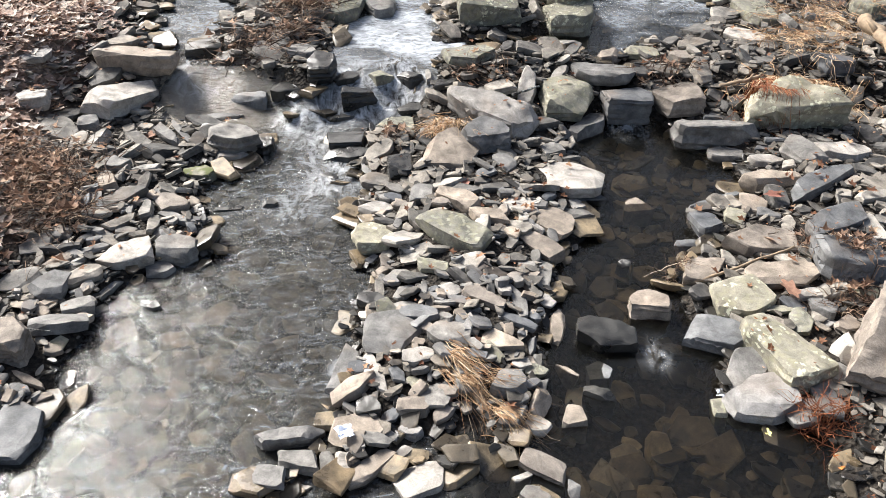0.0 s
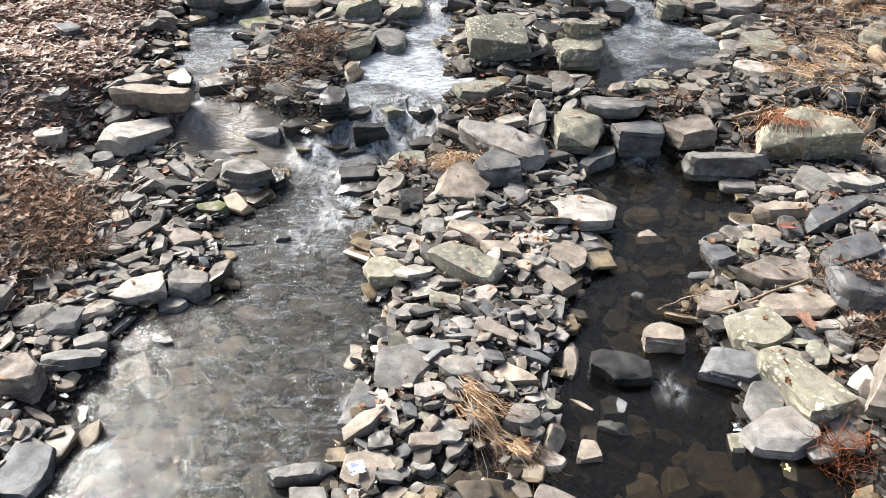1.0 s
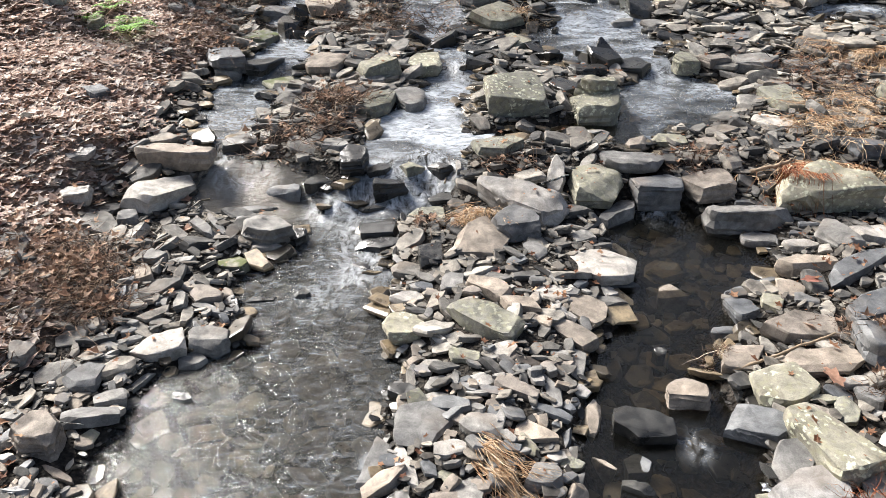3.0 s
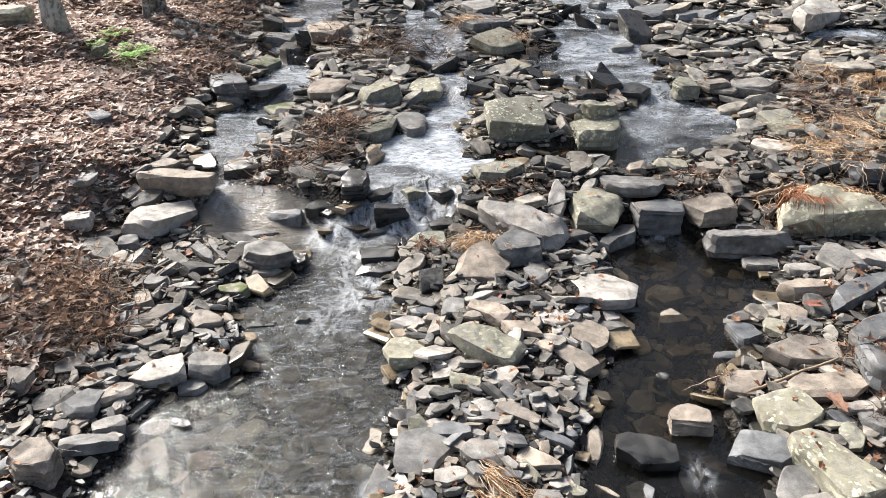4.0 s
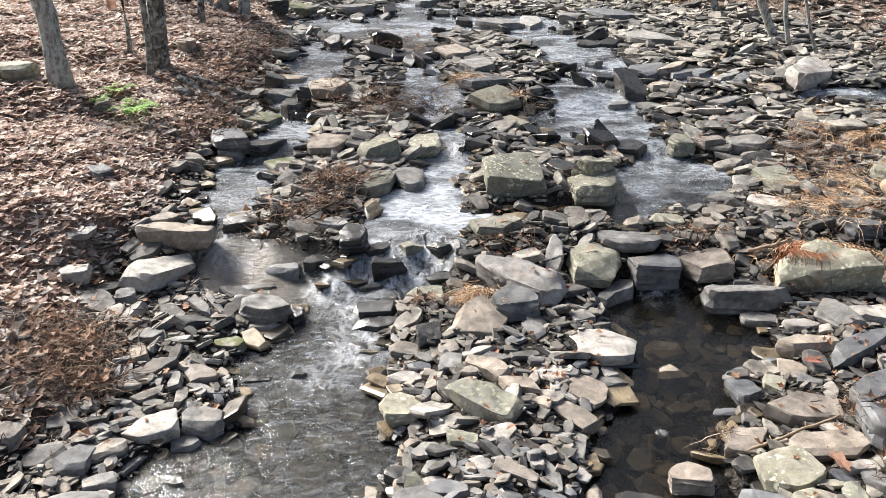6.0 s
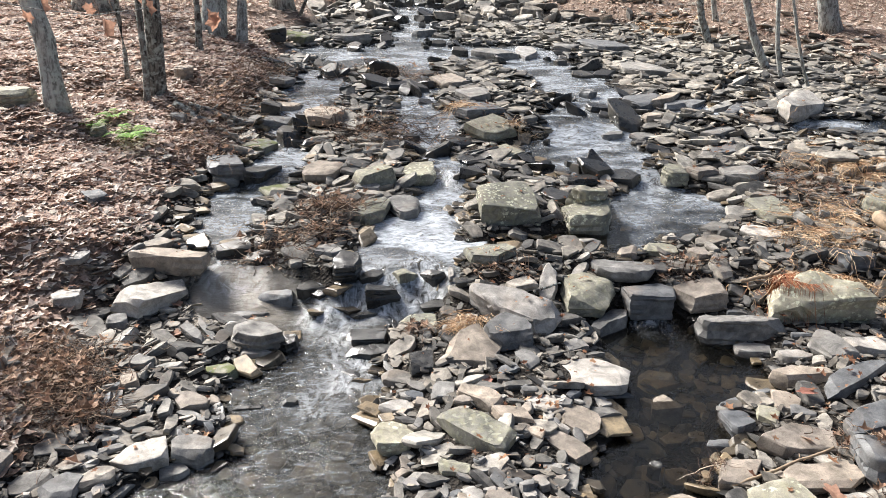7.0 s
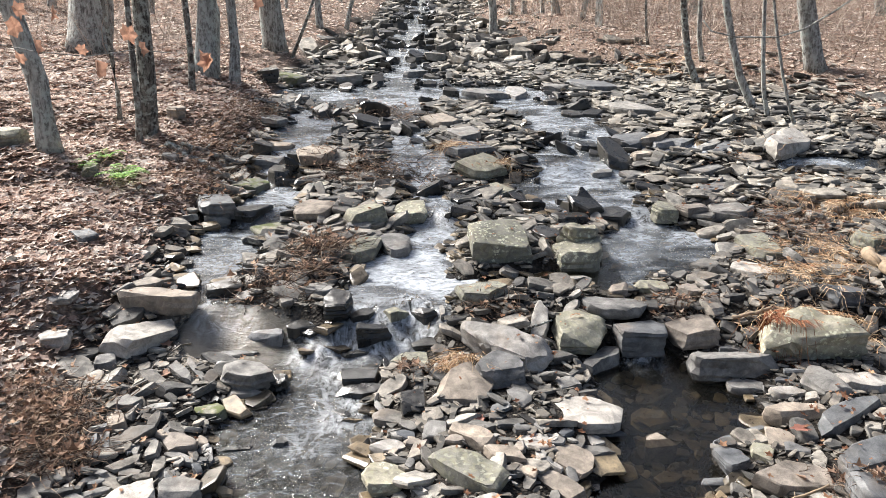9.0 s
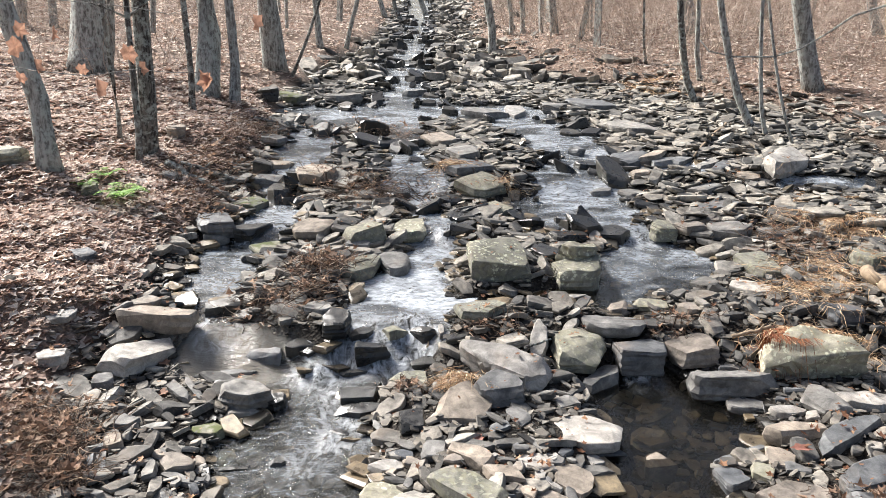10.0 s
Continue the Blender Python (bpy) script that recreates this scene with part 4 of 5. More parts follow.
CLEAR = []
for k in range(9000):
    y = 1.7 + 6.8 * cobble_rng.random() ** 1.25
    x = cobble_rng.uniform(-0.64, 0.66) * (y + 0.3) + 0.1
    size = cobble_rng.uniform(0.45, 1.3) * (0.8 + 0.06 * y)
    CLEAR.append((x, y, size))
cx, cy = np.array([c[0] for c in CLEAR]), np.array([c[1] for c in CLEAR])
cl, cr = inland(cx, cy)
fit_here = (shore(cx, cy) > 0.03) & (cl < 0.1) & (cr < 0.3)
single, rest_v, rest_f, rest_n = 0, [], [], 0
for (x, y, size), good in zip(CLEAR, fit_here):
    if not good or any(abs(y - p[1]) < 0.5 and overlaps(p, x, y, 0.06 * size) for p in PLACED):
        continue
    tint = cobble_rng.choices(("grey", "tan", "pale", "blue", "olive"), (38, 22, 8, 22, 10))[0]
    turn = cobble_rng.uniform(0, 360)
    z = float(ground_z(x, y)) + cobble_rng.uniform(0.0, 0.02)
    m = pose(x, y, z, cobble_rng.gauss(4, 13), cobble_rng.gauss(0, 13), turn) @ Matrix.Diagonal((size, size * cobble_rng.uniform(0.75, 1.2), size * cobble_rng.uniform(0.7, 1.3), 1))
    shape = cobble_rng.choice(SHAPES)
    if y < 3.4 and single < 95:
        me = shape.copy()
        me.materials.append(ROCK[tint])
        ob = new("rock", me)
        ob.matrix_world = m
        tagged(ob, COBBLE_LABEL[tint], "rock", "stones of the stream bed")
        single += 1
    else:
        rest_v += [tuple(m @ v.co) for v in shape.vertices]
        rest_f += [tuple(i + rest_n for i in p.vertices) for p in shape.polygons]
        rest_n = len(rest_v)
    PLACED.append((x, y, 0.11 * size, 0.065 * size, radians(turn), z + 0.05 * size))
tagged(mesh_object("cobbles", rest_v, rest_f, COBBLE, False), "flat grey and tan cobbles packed on the gravel bars", "cobbles", kind="stuff")

# the nearest loose pieces, each by itself on the ground
PIECES = []
for k in range(14):
    bm = stone_mesh(cobble_rng, 0.09, cobble_rng.uniform(0.035, 0.06), cobble_rng.uniform(0.010, 0.022), 0.008, 4)
    me = bpy.data.meshes.new("shale_piece")
    bm.to_mesh(me)
    bm.free()
    me.materials.append(ROCK[("grey", "tan", "pale", "blue", "grey", "tan")[k % 6]])
    PIECES.append(me)
px_, py_, pr_ = scatter(2600, -2.4, 1.0, 2.0, 4.4, 77)
free = (shore(px_, py_) > 0.02) & ~inside_stone(px_, py_, 1.1) & (inland(px_, py_)[0] < 0.05)
for x, y in list(zip(px_[free], py_[free]))[:300]:
    ob = new("shale_piece", cobble_rng.choice(PIECES))
    size = cobble_rng.uniform(0.6, 1.5)
    ob.matrix_world = pose(x, y, float(ground_z(x, y)) + cobble_rng.uniform(0.004, 0.02), cobble_rng.gauss(0, 12), cobble_rng.gauss(0, 12), cobble_rng.uniform(0, 360)) @ Matrix.Scale(size, 4)
    ob.parent = ground

dry, wet = dry_chips(3, 27000, -3.6, 4.2, -1.0, 7.5, 0.025, 0.17, 0.11)
tagged(strewn("loose_shale", *dry, SHALE, 5, 13), "loose grey and tan shale pieces covering the bars", "shale")
tagged(strewn("wet_shale", *wet, WET_SHALE, 15, 12), "dark wet shale pieces along the water's edge", "shale")
dry, wet = dry_chips(6, 3000, -3.6, 4.2, -5.0, -1.0, 0.04, 0.17, 0.11)
tagged(strewn("lower_shale", *dry, SHALE, 6, 10), "loose grey shale pieces below the bridge", "shale")
dry, wet = dry_chips(4, 12500, -4.0, 7.2, 7.5, 17.0, 0.06, 0.46, 0.105)
tagged(strewn("upper_shale", *dry, UPPER_SHALE, 7, 10), "grey shale rubble filling the upper stream bed", "shale")
tagged(strewn("upper_wet_shale", *wet, WET_SHALE, 17, 10), "dark wet rubble beside the upper stream", "shale")
dry, wet = dry_chips(9, 7000, -4.5, 6.0, 17.0, 46.0, 0.10, 0.7, 0.2)
tagged(strewn("far_shale", *dry, UPPER_SHALE, 9, 9), "grey rubble of the distant stream bed", "shale")
tagged(shards("far_wet_shale", *wet, WET_SHALE, 19, 9), "dark wet rubble of the distant stream", "shale")


def standing_rocks(seed, count, ya, yb, small, large):
    """Dark rocks that stand out of the running water."""
    x, y, r = scatter(count, -3.2, 3.2, ya, yb, seed)
    d = shore(x, y)
    ok = (d < 0.04) & (d > -0.5) & ~inside_stone(x, y) & (np.sin(2.3 * y + 1.1 * x) + r.normal(0, 0.5, count) > 0.2 - 0.5 * (y > 15))
    x, y = x[ok], y[ok]
    size = small + (large - small) * r.beta(1.0, 2.2, len(x))
    return x, y, level(x, y) - 0.03, size, size * r.uniform(0.4, 0.85, len(x)), size * 0.3 * r.uniform(0.6, 1.4, len(x))


tagged(strewn("stream_rocks", *standing_rocks(14, 2400, 8.2, 34.0, 0.10, 0.55), WET_SHALE, 15, 10), "dark wet rocks breaking the upper stream", "rocks")


def wet_chips(seed, count, ya, yb, small, large):
    x, y, r = scatter(count, -3.2, 4.6, ya, yb, seed)
    d = shore(x, y)
    ok = (d < 0.05) & ~inside_stone(x, y) & (pan(x, y) < r.uniform(0.1, 1.2, count))
    x, y = x[ok], y[ok]
    n = len(x)
    size = small + (large - small) * r.beta(1.0, 2.5, n)
    return x, y, ground_z(x, y) + r.uniform(-0.005, 0.035, n), size, size * r.uniform(0.5, 0.9, n), size * 0.16 * r.uniform(0.5, 1.4, n)


tagged(strewn("bed_stones", *wet_chips(12, 7000, 1.0, 12.0, 0.06, 0.30), BED_SHALE, 13, 9), "brown stones lying under the shallow water", "stones")


tagged(strewn("lower_bed_stones", *wet_chips(22, 1800, -4.0, 1.0, 0.06, 0.30), BED_SHALE, 23, 9), "brown stones under the pool downstream", "stones")


# ---- fallen leaves ----
def surface(x, y):
    """Top of the ground or of the stone at each place."""
    z = np.maximum(ground_z(x, y), level(x, y) - 0.02)
    for sx, sy, a, b, yaw, top in PLACED:
        dx, dy = x - sx, y - sy
        u, v = dx * math.cos(yaw) + dy * math.sin(yaw), -dx * math.sin(yaw) + dy * math.cos(yaw)
        z = np.where((u / a) ** 2 + (v / b) ** 2 < 1, np.maximum(z, top), z)
    return z


def leaves(name, x, y, z, size, mat, seed, lobes=10, curl=0.35):
    r = np.random.RandomState(seed)
    n = len(x)
    a = np.arange(lobes) / lobes * math.tau
    rad = np.where(np.arange(lobes) % 2 == 0, 1.0, 0.52)[None] * r.uniform(0.75, 1.15, (n, lobes))
    u, v = rad * np.cos(a) * 0.62, rad * np.sin(a) * 0.42
    w = curl * r.uniform(0.2, 1.3, n)[:, None] * (np.abs(v) * 1.4 + 0.5 * u * u) + r.uniform(-0.06, 0.06, (n, lobes))
    u, v, w = (np.concatenate([np.zeros((n, 1)), q], 1) * size[:, None] for q in (u, v, w))
    yaw, t1, t2 = r.uniform(0, math.tau, n)[:, None], r.normal(0, 0.24, n)[:, None], r.normal(0, 0.24, n)[:, None]
    w = w + t1 * u + t2 * v
    P = np.stack([x[:, None] + u * np.cos(yaw) - v * np.sin(yaw), y[:, None] + u * np.sin(yaw) + v * np.cos(yaw), z[:, None] + w], 2).reshape(-1, 3)
    k = lobes + 1
    fan = [(0, 1 + j, 1 + (j + 1) % lobes) for j in range(lobes)]
    faces = [(b + p, b + q, b + s) for b in (np.arange(n) * k).tolist() for p, q, s in fan]
    return tagged(mesh_object(name, P.tolist(), faces, mat), kind="stuff")


def bank_leaves(seed, count, xa, xb, ya, yb, soft):
    x, y, r = scatter(count, xa, xb, ya, yb, seed)
    l, rr = inland(x, y)
    ok = (l + rr > r.exponential(soft, count)) & (shore(x, y) > 0.1)
    x, y = x[ok], y[ok]
    return x, y, ground_z(x, y) + r.uniform(0.003, 0.03, len(x))


lx, ly, lz = bank_leaves(21, 62000, -8.5, -2.2, 1.0, 16.0, 0.16)
tagged(leaves("leaf_litter", lx, ly, lz, np.random.RandomState(1).uniform(0.045, 0.12, len(lx)), LEAF, 22, 8, 0.24), "brown and pinkish dead leaves covering the bank", "leaves")
lx, ly, lz = bank_leaves(25, 16000, -8.0, 9.0, -4.0, 11.0, 0.3)
tagged(leaves("thin_leaf_litter", lx, ly, lz, np.random.RandomState(3).uniform(0.06, 0.13, len(lx)), LEAF, 26, 6), "brown dead leaves strewn over both banks", "leaves")
lx, ly, lz = bank_leaves(23, 76000, -16, 18, 11.0, 38.0, 0.3)
tagged(leaves("far_leaf_litter", lx, ly, lz, np.random.RandomState(2).uniform(0.07, 0.14, len(lx)), LEAF, 24, 5), "brown dead leaves under the trees", "leaves")
sx, sy, sr = scatter(16000, -3.0, 5.0, 1.6, 11.0, 31)
ok = (shore(sx, sy) > 0.05) & (sr.uniform(0, 1, 16000) < 0.10 + 0.45 * ease(0.1, 0.6, swell(sx * 1.7 + 3, sy * 1.9)))
sx, sy = sx[ok], sy[ok]
tagged(leaves("scattered_leaves", sx, sy, surface(sx, sy) + sr.uniform(0.004, 0.03, len(sx)), 0.015 + 0.07 * sr.beta(1.0, 2.6, len(sx)), STRAY, 33), "stray dead leaves caught among the stones", "leaves")


# ---- trees ----
def tube(bm, path, radii, sides):
    rings = []
    for k, p in enumerate(path):
        d = (path[min(k + 1, len(path) - 1)] - path[max(k - 1, 0)]).normalized()
        q = d.to_track_quat("Z", "Y")
        rings.append([bm.verts.new(p + q @ Vector((math.cos(a) * radii[k], math.sin(a) * radii[k], 0))) for a in (j / sides * math.tau for j in range(sides))])
    for a, b in zip(rings, rings[1:]):
        for j in range(sides):
            bm.faces.new((a[j], a[(j + 1) % sides], b[(j + 1) % sides], b[j]))
    bm.faces.new(rings[0][::-1])
    bm.faces.new(rings[-1])


def part(name, bm, mat, parent, label="", smooth=True):
    me = bpy.data.meshes.new(name)
    bm.to_mesh(me)
    bm.free()
    me.materials.append(mat)
    if smooth:
        me.polygons.foreach_set("use_smooth", [True] * len(me.polygons))
    ob = new(name, me)
    ob.parent = parent
    return tagged(ob, label)


tree_rng = random.Random(5)
TREE_LABEL = {"grey": "bare grey-barked forest tree rooted in leaf litter", "dark": "slender dark-barked bare tree on the bank", "pale": "bare tree with pale lichened bark"}


def wander(rng, start, way, length, steps, drift, droop=0.0):
    p, d, out = start.copy(), way.normalized(), [start.copy()]
    for _ in range(steps):
        d = (d + Vector((rng.uniform(-drift, drift), rng.uniform(-drift, drift), rng.uniform(-drift, drift) * 0.5 + droop))).normalized()
        p = p + d * length / steps
        out.append(p.copy())
    return out


def tree(x, y, r, lean, bark):
    rng = tree_rng
    ob = new("tree")
    ob.location = (x, y, float(ground_z(x, y)) - 0.05)
    tagged(ob, TREE_LABEL[bark] if r > 0.045 else "thin bare sapling standing among dead leaves", "tree", "trees of the banks")
    high = min(14.0, 4.0 + 60 * r) * rng.uniform(0.9, 1.1)
    steps = 14
    way = Vector((lean, rng.uniform(-0.04, 0.04), 1))
    path = [Vector((0, 0, 0))]
    for k in range(steps):
        z = (k + 1) / steps
        fade = 1 - 0.6 * z
        path.append(Vector((lean * high * z * fade + 0.02 * high * 0.5 * math.sin(5 * z + x), way.y * high * z + 0.015 * high * math.sin(4 * z + y), high * z)))
    radii = [r * (1.3 if k == 0 else 1.0) * (1 - 0.85 * k / steps) ** 0.8 for k in range(steps + 1)]
    path.insert(1, path[0].lerp(path[1], 0.25))
    radii.insert(1, r * 1.08)
    bm = bmesh.new()
    tube(bm, path, radii, 14 if r > 0.05 else 8)
    for v in bm.verts:
        v.co += noise.noise_vector(v.co * 4 + Vector((x, y, 0))) * r * 0.13
    part("trunk", bm, BARK[bark], ob)
    for k in range(5 if r < 0.05 else 9):
        z = rng.uniform(0.3, 0.95)
        i = int(z * steps) + 1
        a = rng.uniform(0, math.tau)
        bm = bmesh.new()
        length = high * rng.uniform(0.12, 0.3) * (1.2 - z * 0.6)
        main = wander(rng, path[i], Vector((math.cos(a), math.sin(a), rng.uniform(0.4, 1.1))), length, 6, 0.22)
        rr = radii[i] * rng.uniform(0.3, 0.5)
        tube(bm, main, [rr * (1 - 0.8 * j / 6) for j in range(7)], 5)
        for q in range(7):
            j = rng.randint(2, 6)
            twig = wander(rng, main[j], Vector((rng.uniform(-1, 1), rng.uniform(-1, 1), rng.uniform(0, 1))), length * 0.4, 4, 0.3)
            tube(bm, twig, [rr * 0.3 * (1 - 0.8 * w / 4) for w in range(5)], 3)
        part("limb", bm, BARK[bark], ob)
    return ob


tree(-4.42, 8.76, 0.115, -0.17, "pale")
tree(-3.80, 10.12, 0.109, 0.12, "dark")
tree(-3.82, 9.82, 0.043, 0.10, "dark")
tree(-4.24, 10.36, 0.030, 0.02, "dark")
tree(-6.33, 14.56, 0.330, 0.02, "grey")
tree(-6.12, 14.86, 0.072, 0.09, "grey")
tree(-3.89, 12.37, 0.053, 0.03, "dark")
tree(-4.05, 13.74, 0.193, 0.01, "pale")
tree(-3.55, 13.64, 0.087, 0.03, "grey")
tree(-3.60, 17.42, 0.230, -0.03, "grey")
tree(-3.20, 17.09, 0.036, 0.56, "dark")
tree(-3.19, 21.22, 0.088, -0.02, "grey")
tree(-2.64, 22.25, 0.061, 0.38, "grey")
tree(-2.26, 32.45, 0.100, -0.17, "grey")
tree(-1.54, 31.20, 0.085, -0.28, "dark")
tree(-0.60, 33.68, 0.115, -0.35, "grey")
tree(1.31, 21.46, 0.111, -0.20, "grey")
tree(2.01, 24.16, 0.066, -0.14, "grey")
tree(2.35, 24.25, 0.075, -0.09, "grey")
tree(4.68, 14.78, 0.068, -0.30, "dark")
tree(5.04, 15.82, 0.050, -0.16, "grey")
tree(4.99, 12.78, 0.064, -0.41, "grey")
tree(5.01, 12.23, 0.035, -0.20, "grey")
tree(5.18, 11.59, 0.025, -0.42, "grey")
tree(6.71, 14.57, 0.164, -0.38, "grey")
tree(4.37, 17.47, 0.030, -0.12, "dark")
tree(10.18, 19.20, 0.112, -0.21, "grey")
tree(6.37, 21.00, 0.173, -0.34, "grey")
tree(3.11, 22.88, 0.110, -0.11, "grey")
tree(-9.69, 19.03, 0.104, 0.03, "grey")
tree(-9.11, 19.32, 0.093, 0.09, "grey")
tree(-6.86, 19.45, 0.067, 0.08, "grey")


# ---- thin stems, straw and twigs ----
def strands(r, root, way, length, radius, bend, segs=4, wobble=0.08, drape=False, taper=0.75):
    """Thin three-sided stems: the points and the faces of them all."""
    n = len(root)
    way = way / np.linalg.norm(way, axis=1)[:, None]
    side = np.cross(way, r.normal(0, 1, (n, 3)))
    side /= np.linalg.norm(side, axis=1)[:, None]
    other = np.cross(way, side)
    s = np.linspace(0, 1, segs + 1)
    P = root[:, None] + (way * length[:, None])[:, None] * s[None, :, None] + (bend * length[:, None])[:, None] * (s ** 2)[None, :, None]
    P = P + np.cumsum(r.normal(0, 1, P.shape) * (s[None, :, None] > 0), 1) * (wobble * length / segs)[:, None, None]
    if drape:
        floor = surface(P[..., 0].ravel(), P[..., 1].ravel()).reshape(P.shape[:2]) + 0.006
        P[..., 2] = np.maximum(P[..., 2], floor)
    rad = radius[:, None] * (1 - taper * s)[None]
    V = np.stack([P + rad[..., None] * (math.cos(a) * side + math.sin(a) * other)[:, None] for a in (0, 2.094, 4.189)], 2)
    base = np.arange(n)[:, None, None] * (segs + 1) * 3 + np.arange(segs)[None, :, None] * 3
    j = np.arange(3)[None, None]
    k = (j + 1) % 3
    F = np.stack([base + j, base + k, base + k + 3, base + j + 3], -1).reshape(-1, 4)
    return V.reshape(-1, 3), F, P


def joined(name, pieces, mat):
    V, F, at = [], [], 0
    for v, f in pieces:
        V.append(v)
        F.append(f + at)
        at += len(v)
    return mesh_object(name, np.concatenate(V).tolist(), np.concatenate(F).tolist(), mat)


def clump(name, label, x, y, spread_x, spread_y, count, length, mat, seed, yaw=None, fan=0.5, lift=0.5, thick=0.0024, sag=-0.6, twigs=0):
    """A clump of dry stems that lies over whatever is under it."""
    thick *= 1 + 0.06 * max(0, y - 4)
    r = np.random.RandomState(seed)
    rx, ry = x + r.normal(0, spread_x, count), y + r.normal(0, spread_y, count)
    a = r.uniform(0, math.tau, count) if yaw is None else radians(yaw) + r.normal(0, fan, count)
    way = np.stack([np.cos(a), np.sin(a), r.uniform(0.0, lift * 2, count)], 1)
    bend = np.stack([r.normal(0, 0.15, count), r.normal(0, 0.15, count), np.full(count, sag)], 1)
    root = np.stack([rx, ry, surface(rx, ry) - 0.004], 1)
    v, f, P = strands(r, root, way, length * r.uniform(0.45, 1.2, count), thick * r.uniform(0.6, 1.5, count), bend, 5, 0.22, True)
    pieces = [(v, f)]
    if twigs:
        i, k = r.randint(0, count, twigs), r.randint(1, 5, twigs)
        v, f, _ = strands(r, P[i, k], r.normal(0, 1, (twigs, 3)) + [0, 0, 0.4], length * 0.35 * r.uniform(0.4, 1.2, twigs), np.full(twigs, thick * 0.6), r.normal(0, 0.2, (twigs, 3)), 3, 0.2, True)
        pieces.append((v, f))
    ob = new(name)
    ob.location = (x, y, float(surface(np.array([x]), np.array([y]))[0]))
    stems = joined("tuft", [(v - np.array(ob.location), f) for v, f in pieces], mat)
    stems.parent = ob
    tagged(stems, kind="stuff")
    return tagged(ob, label, "dry grass" if mat is STRAW else "dead plants", "washed-up plants")


def debris(x, y, sx, sy, count, seed, length=0.22, lift=0.6):
    ob = clump("dead_plant_clump", "tangled brown dead stems and leaves matted together", x, y, sx, sy, count, length, DEBRIS, seed, None, 0, lift, 0.003, -0.35, count // 2)
    r = np.random.RandomState(seed)
    n = count // 4
    ax, ay = x + r.normal(0, sx, n), y + r.normal(0, sy, n)
    az = surface(ax, ay) + r.uniform(0.005, 0.10, n) * length / 0.25
    caught = leaves("caught_leaf_mass", ax - ob.location.x, ay - ob.location.y, az - ob.location.z, r.uniform(0.03, 0.085, n), CAUGHT, seed, 8, 0.9)
    caught.parent = ob


STRAW_LABEL = "dry golden grass draped over the stones"
clump("straw_clump", STRAW_LABEL, 0.09, 5.28, 0.07, 0.05, 150, 0.26, STRAW, 41, 250, 0.8, 0.3)
clump("straw_clump", STRAW_LABEL, 0.10, 2.82, 0.035, 0.05, 150, 0.34, STRAW, 42, 316, 0.2, 0.1, 0.002)
clump("straw_clump", STRAW_LABEL, 0.34, 2.56, 0.05, 0.03, 70, 0.2, STRAW, 43, 325, 0.3, 0.1, 0.002)
clump("straw_clump", "dry golden grass heaped on a lichened block", 2.95, 5.74, 0.24, 0.10, 520, 0.25, STRAW, 44, 280, 1.3, 0.35, 0.003, -0.9)
clump("root_fringe", "rust-brown roots hanging over a block", 2.65, 5.66, 0.10, 0.02, 130, 0.34, RUST, 45, 268, 0.2, 0.05, 0.0034, -1.5)
clump("straw_clump", STRAW_LABEL, 3.22, 6.45, 0.24, 0.18, 420, 0.2, STRAW, 46, None, 0, 0.12)
clump("straw_clump", STRAW_LABEL, 4.20, 8.44, 0.30, 0.24, 420, 0.27, STRAW, 47, 200, 0.9, 0.06, 0.0022)
clump("straw_clump", STRAW_LABEL, 4.50, 9.42, 0.35, 0.22, 380, 0.28, STRAW, 48, 170, 0.9, 0.06, 0.0022)
clump("straw_clump", STRAW_LABEL, 4.36, 8.14, 0.24, 0.2, 340, 0.26, STRAW, 49, 200, 0.9, 0.08, 0.0022)
clump("straw_clump", STRAW_LABEL, 3.60, 7.02, 0.26, 0.2, 360, 0.22, STRAW, 50, None, 0, 0.1)
clump("straw_clump", STRAW_LABEL, 0.14, 10.30, 0.16, 0.08, 110, 0.32, STRAW, 51, 180, 1.0, 0.1)
clump("straw_clump", STRAW_LABEL, 0.78, 9.69, 0.10, 0.08, 80, 0.28, STRAW, 52)
clump("straw_clump", STRAW_LABEL, 3.81, 16.14, 0.5, 0.3, 160, 0.6, STRAW, 53, 180, 1.2, 0.1, 0.004)
debris(-2.53, 4.43, 0.17, 0.2, 420, 61, 0.3, 0.6)
debris(-2.71, 4.71, 0.22, 0.14, 260, 62, 0.28, 0.6)
debris(-2.31, 4.07, 0.10, 0.09, 200, 63, 0.26, 0.6)
debris(-1.44, 6.29, 0.16, 0.12, 150, 64, 0.28)
debris(-1.15, 6.60, 0.10, 0.12, 120, 65, 0.3)
debris(-1.24, 7.06, 0.14, 0.12, 110, 66, 0.3)
debris(-1.10, 7.19, 0.14, 0.16, 220, 67, 0.32)
debris(-0.99, 9.56, 0.42, 0.30, 420, 68, 0.5)
debris(-1.06, 12.54, 0.4, 0.3, 260, 69, 0.5)
debris(-2.91, 9.82, 0.35, 0.6, 300, 70, 0.4)
debris(-2.75, 4.01, 0.2, 0.3, 260, 74, 0.3)
debris(-2.78, 8.85, 0.16, 0.4, 260, 84, 0.3)
debris(-2.85, 10.7, 0.2, 0.5, 260, 85, 0.36)
debris(-2.95, 12.4, 0.2, 0.6, 260, 86, 0.4)
debris(3.56, 7.69, 0.25, 0.25, 180, 75, 0.35)
debris(2.36, 3.33, 0.10, 0.07, 110, 78, 0.14)
debris(2.33, 3.81, 0.08, 0.06, 90, 79, 0.14)
debris(2.47, 3.65, 0.10, 0.05, 90, 80, 0.14)
debris(1.92, 5.93, 0.14, 0.05, 90, 81, 0.16)
debris(0.40, 5.90, 0.16, 0.06, 70, 82, 0.14)
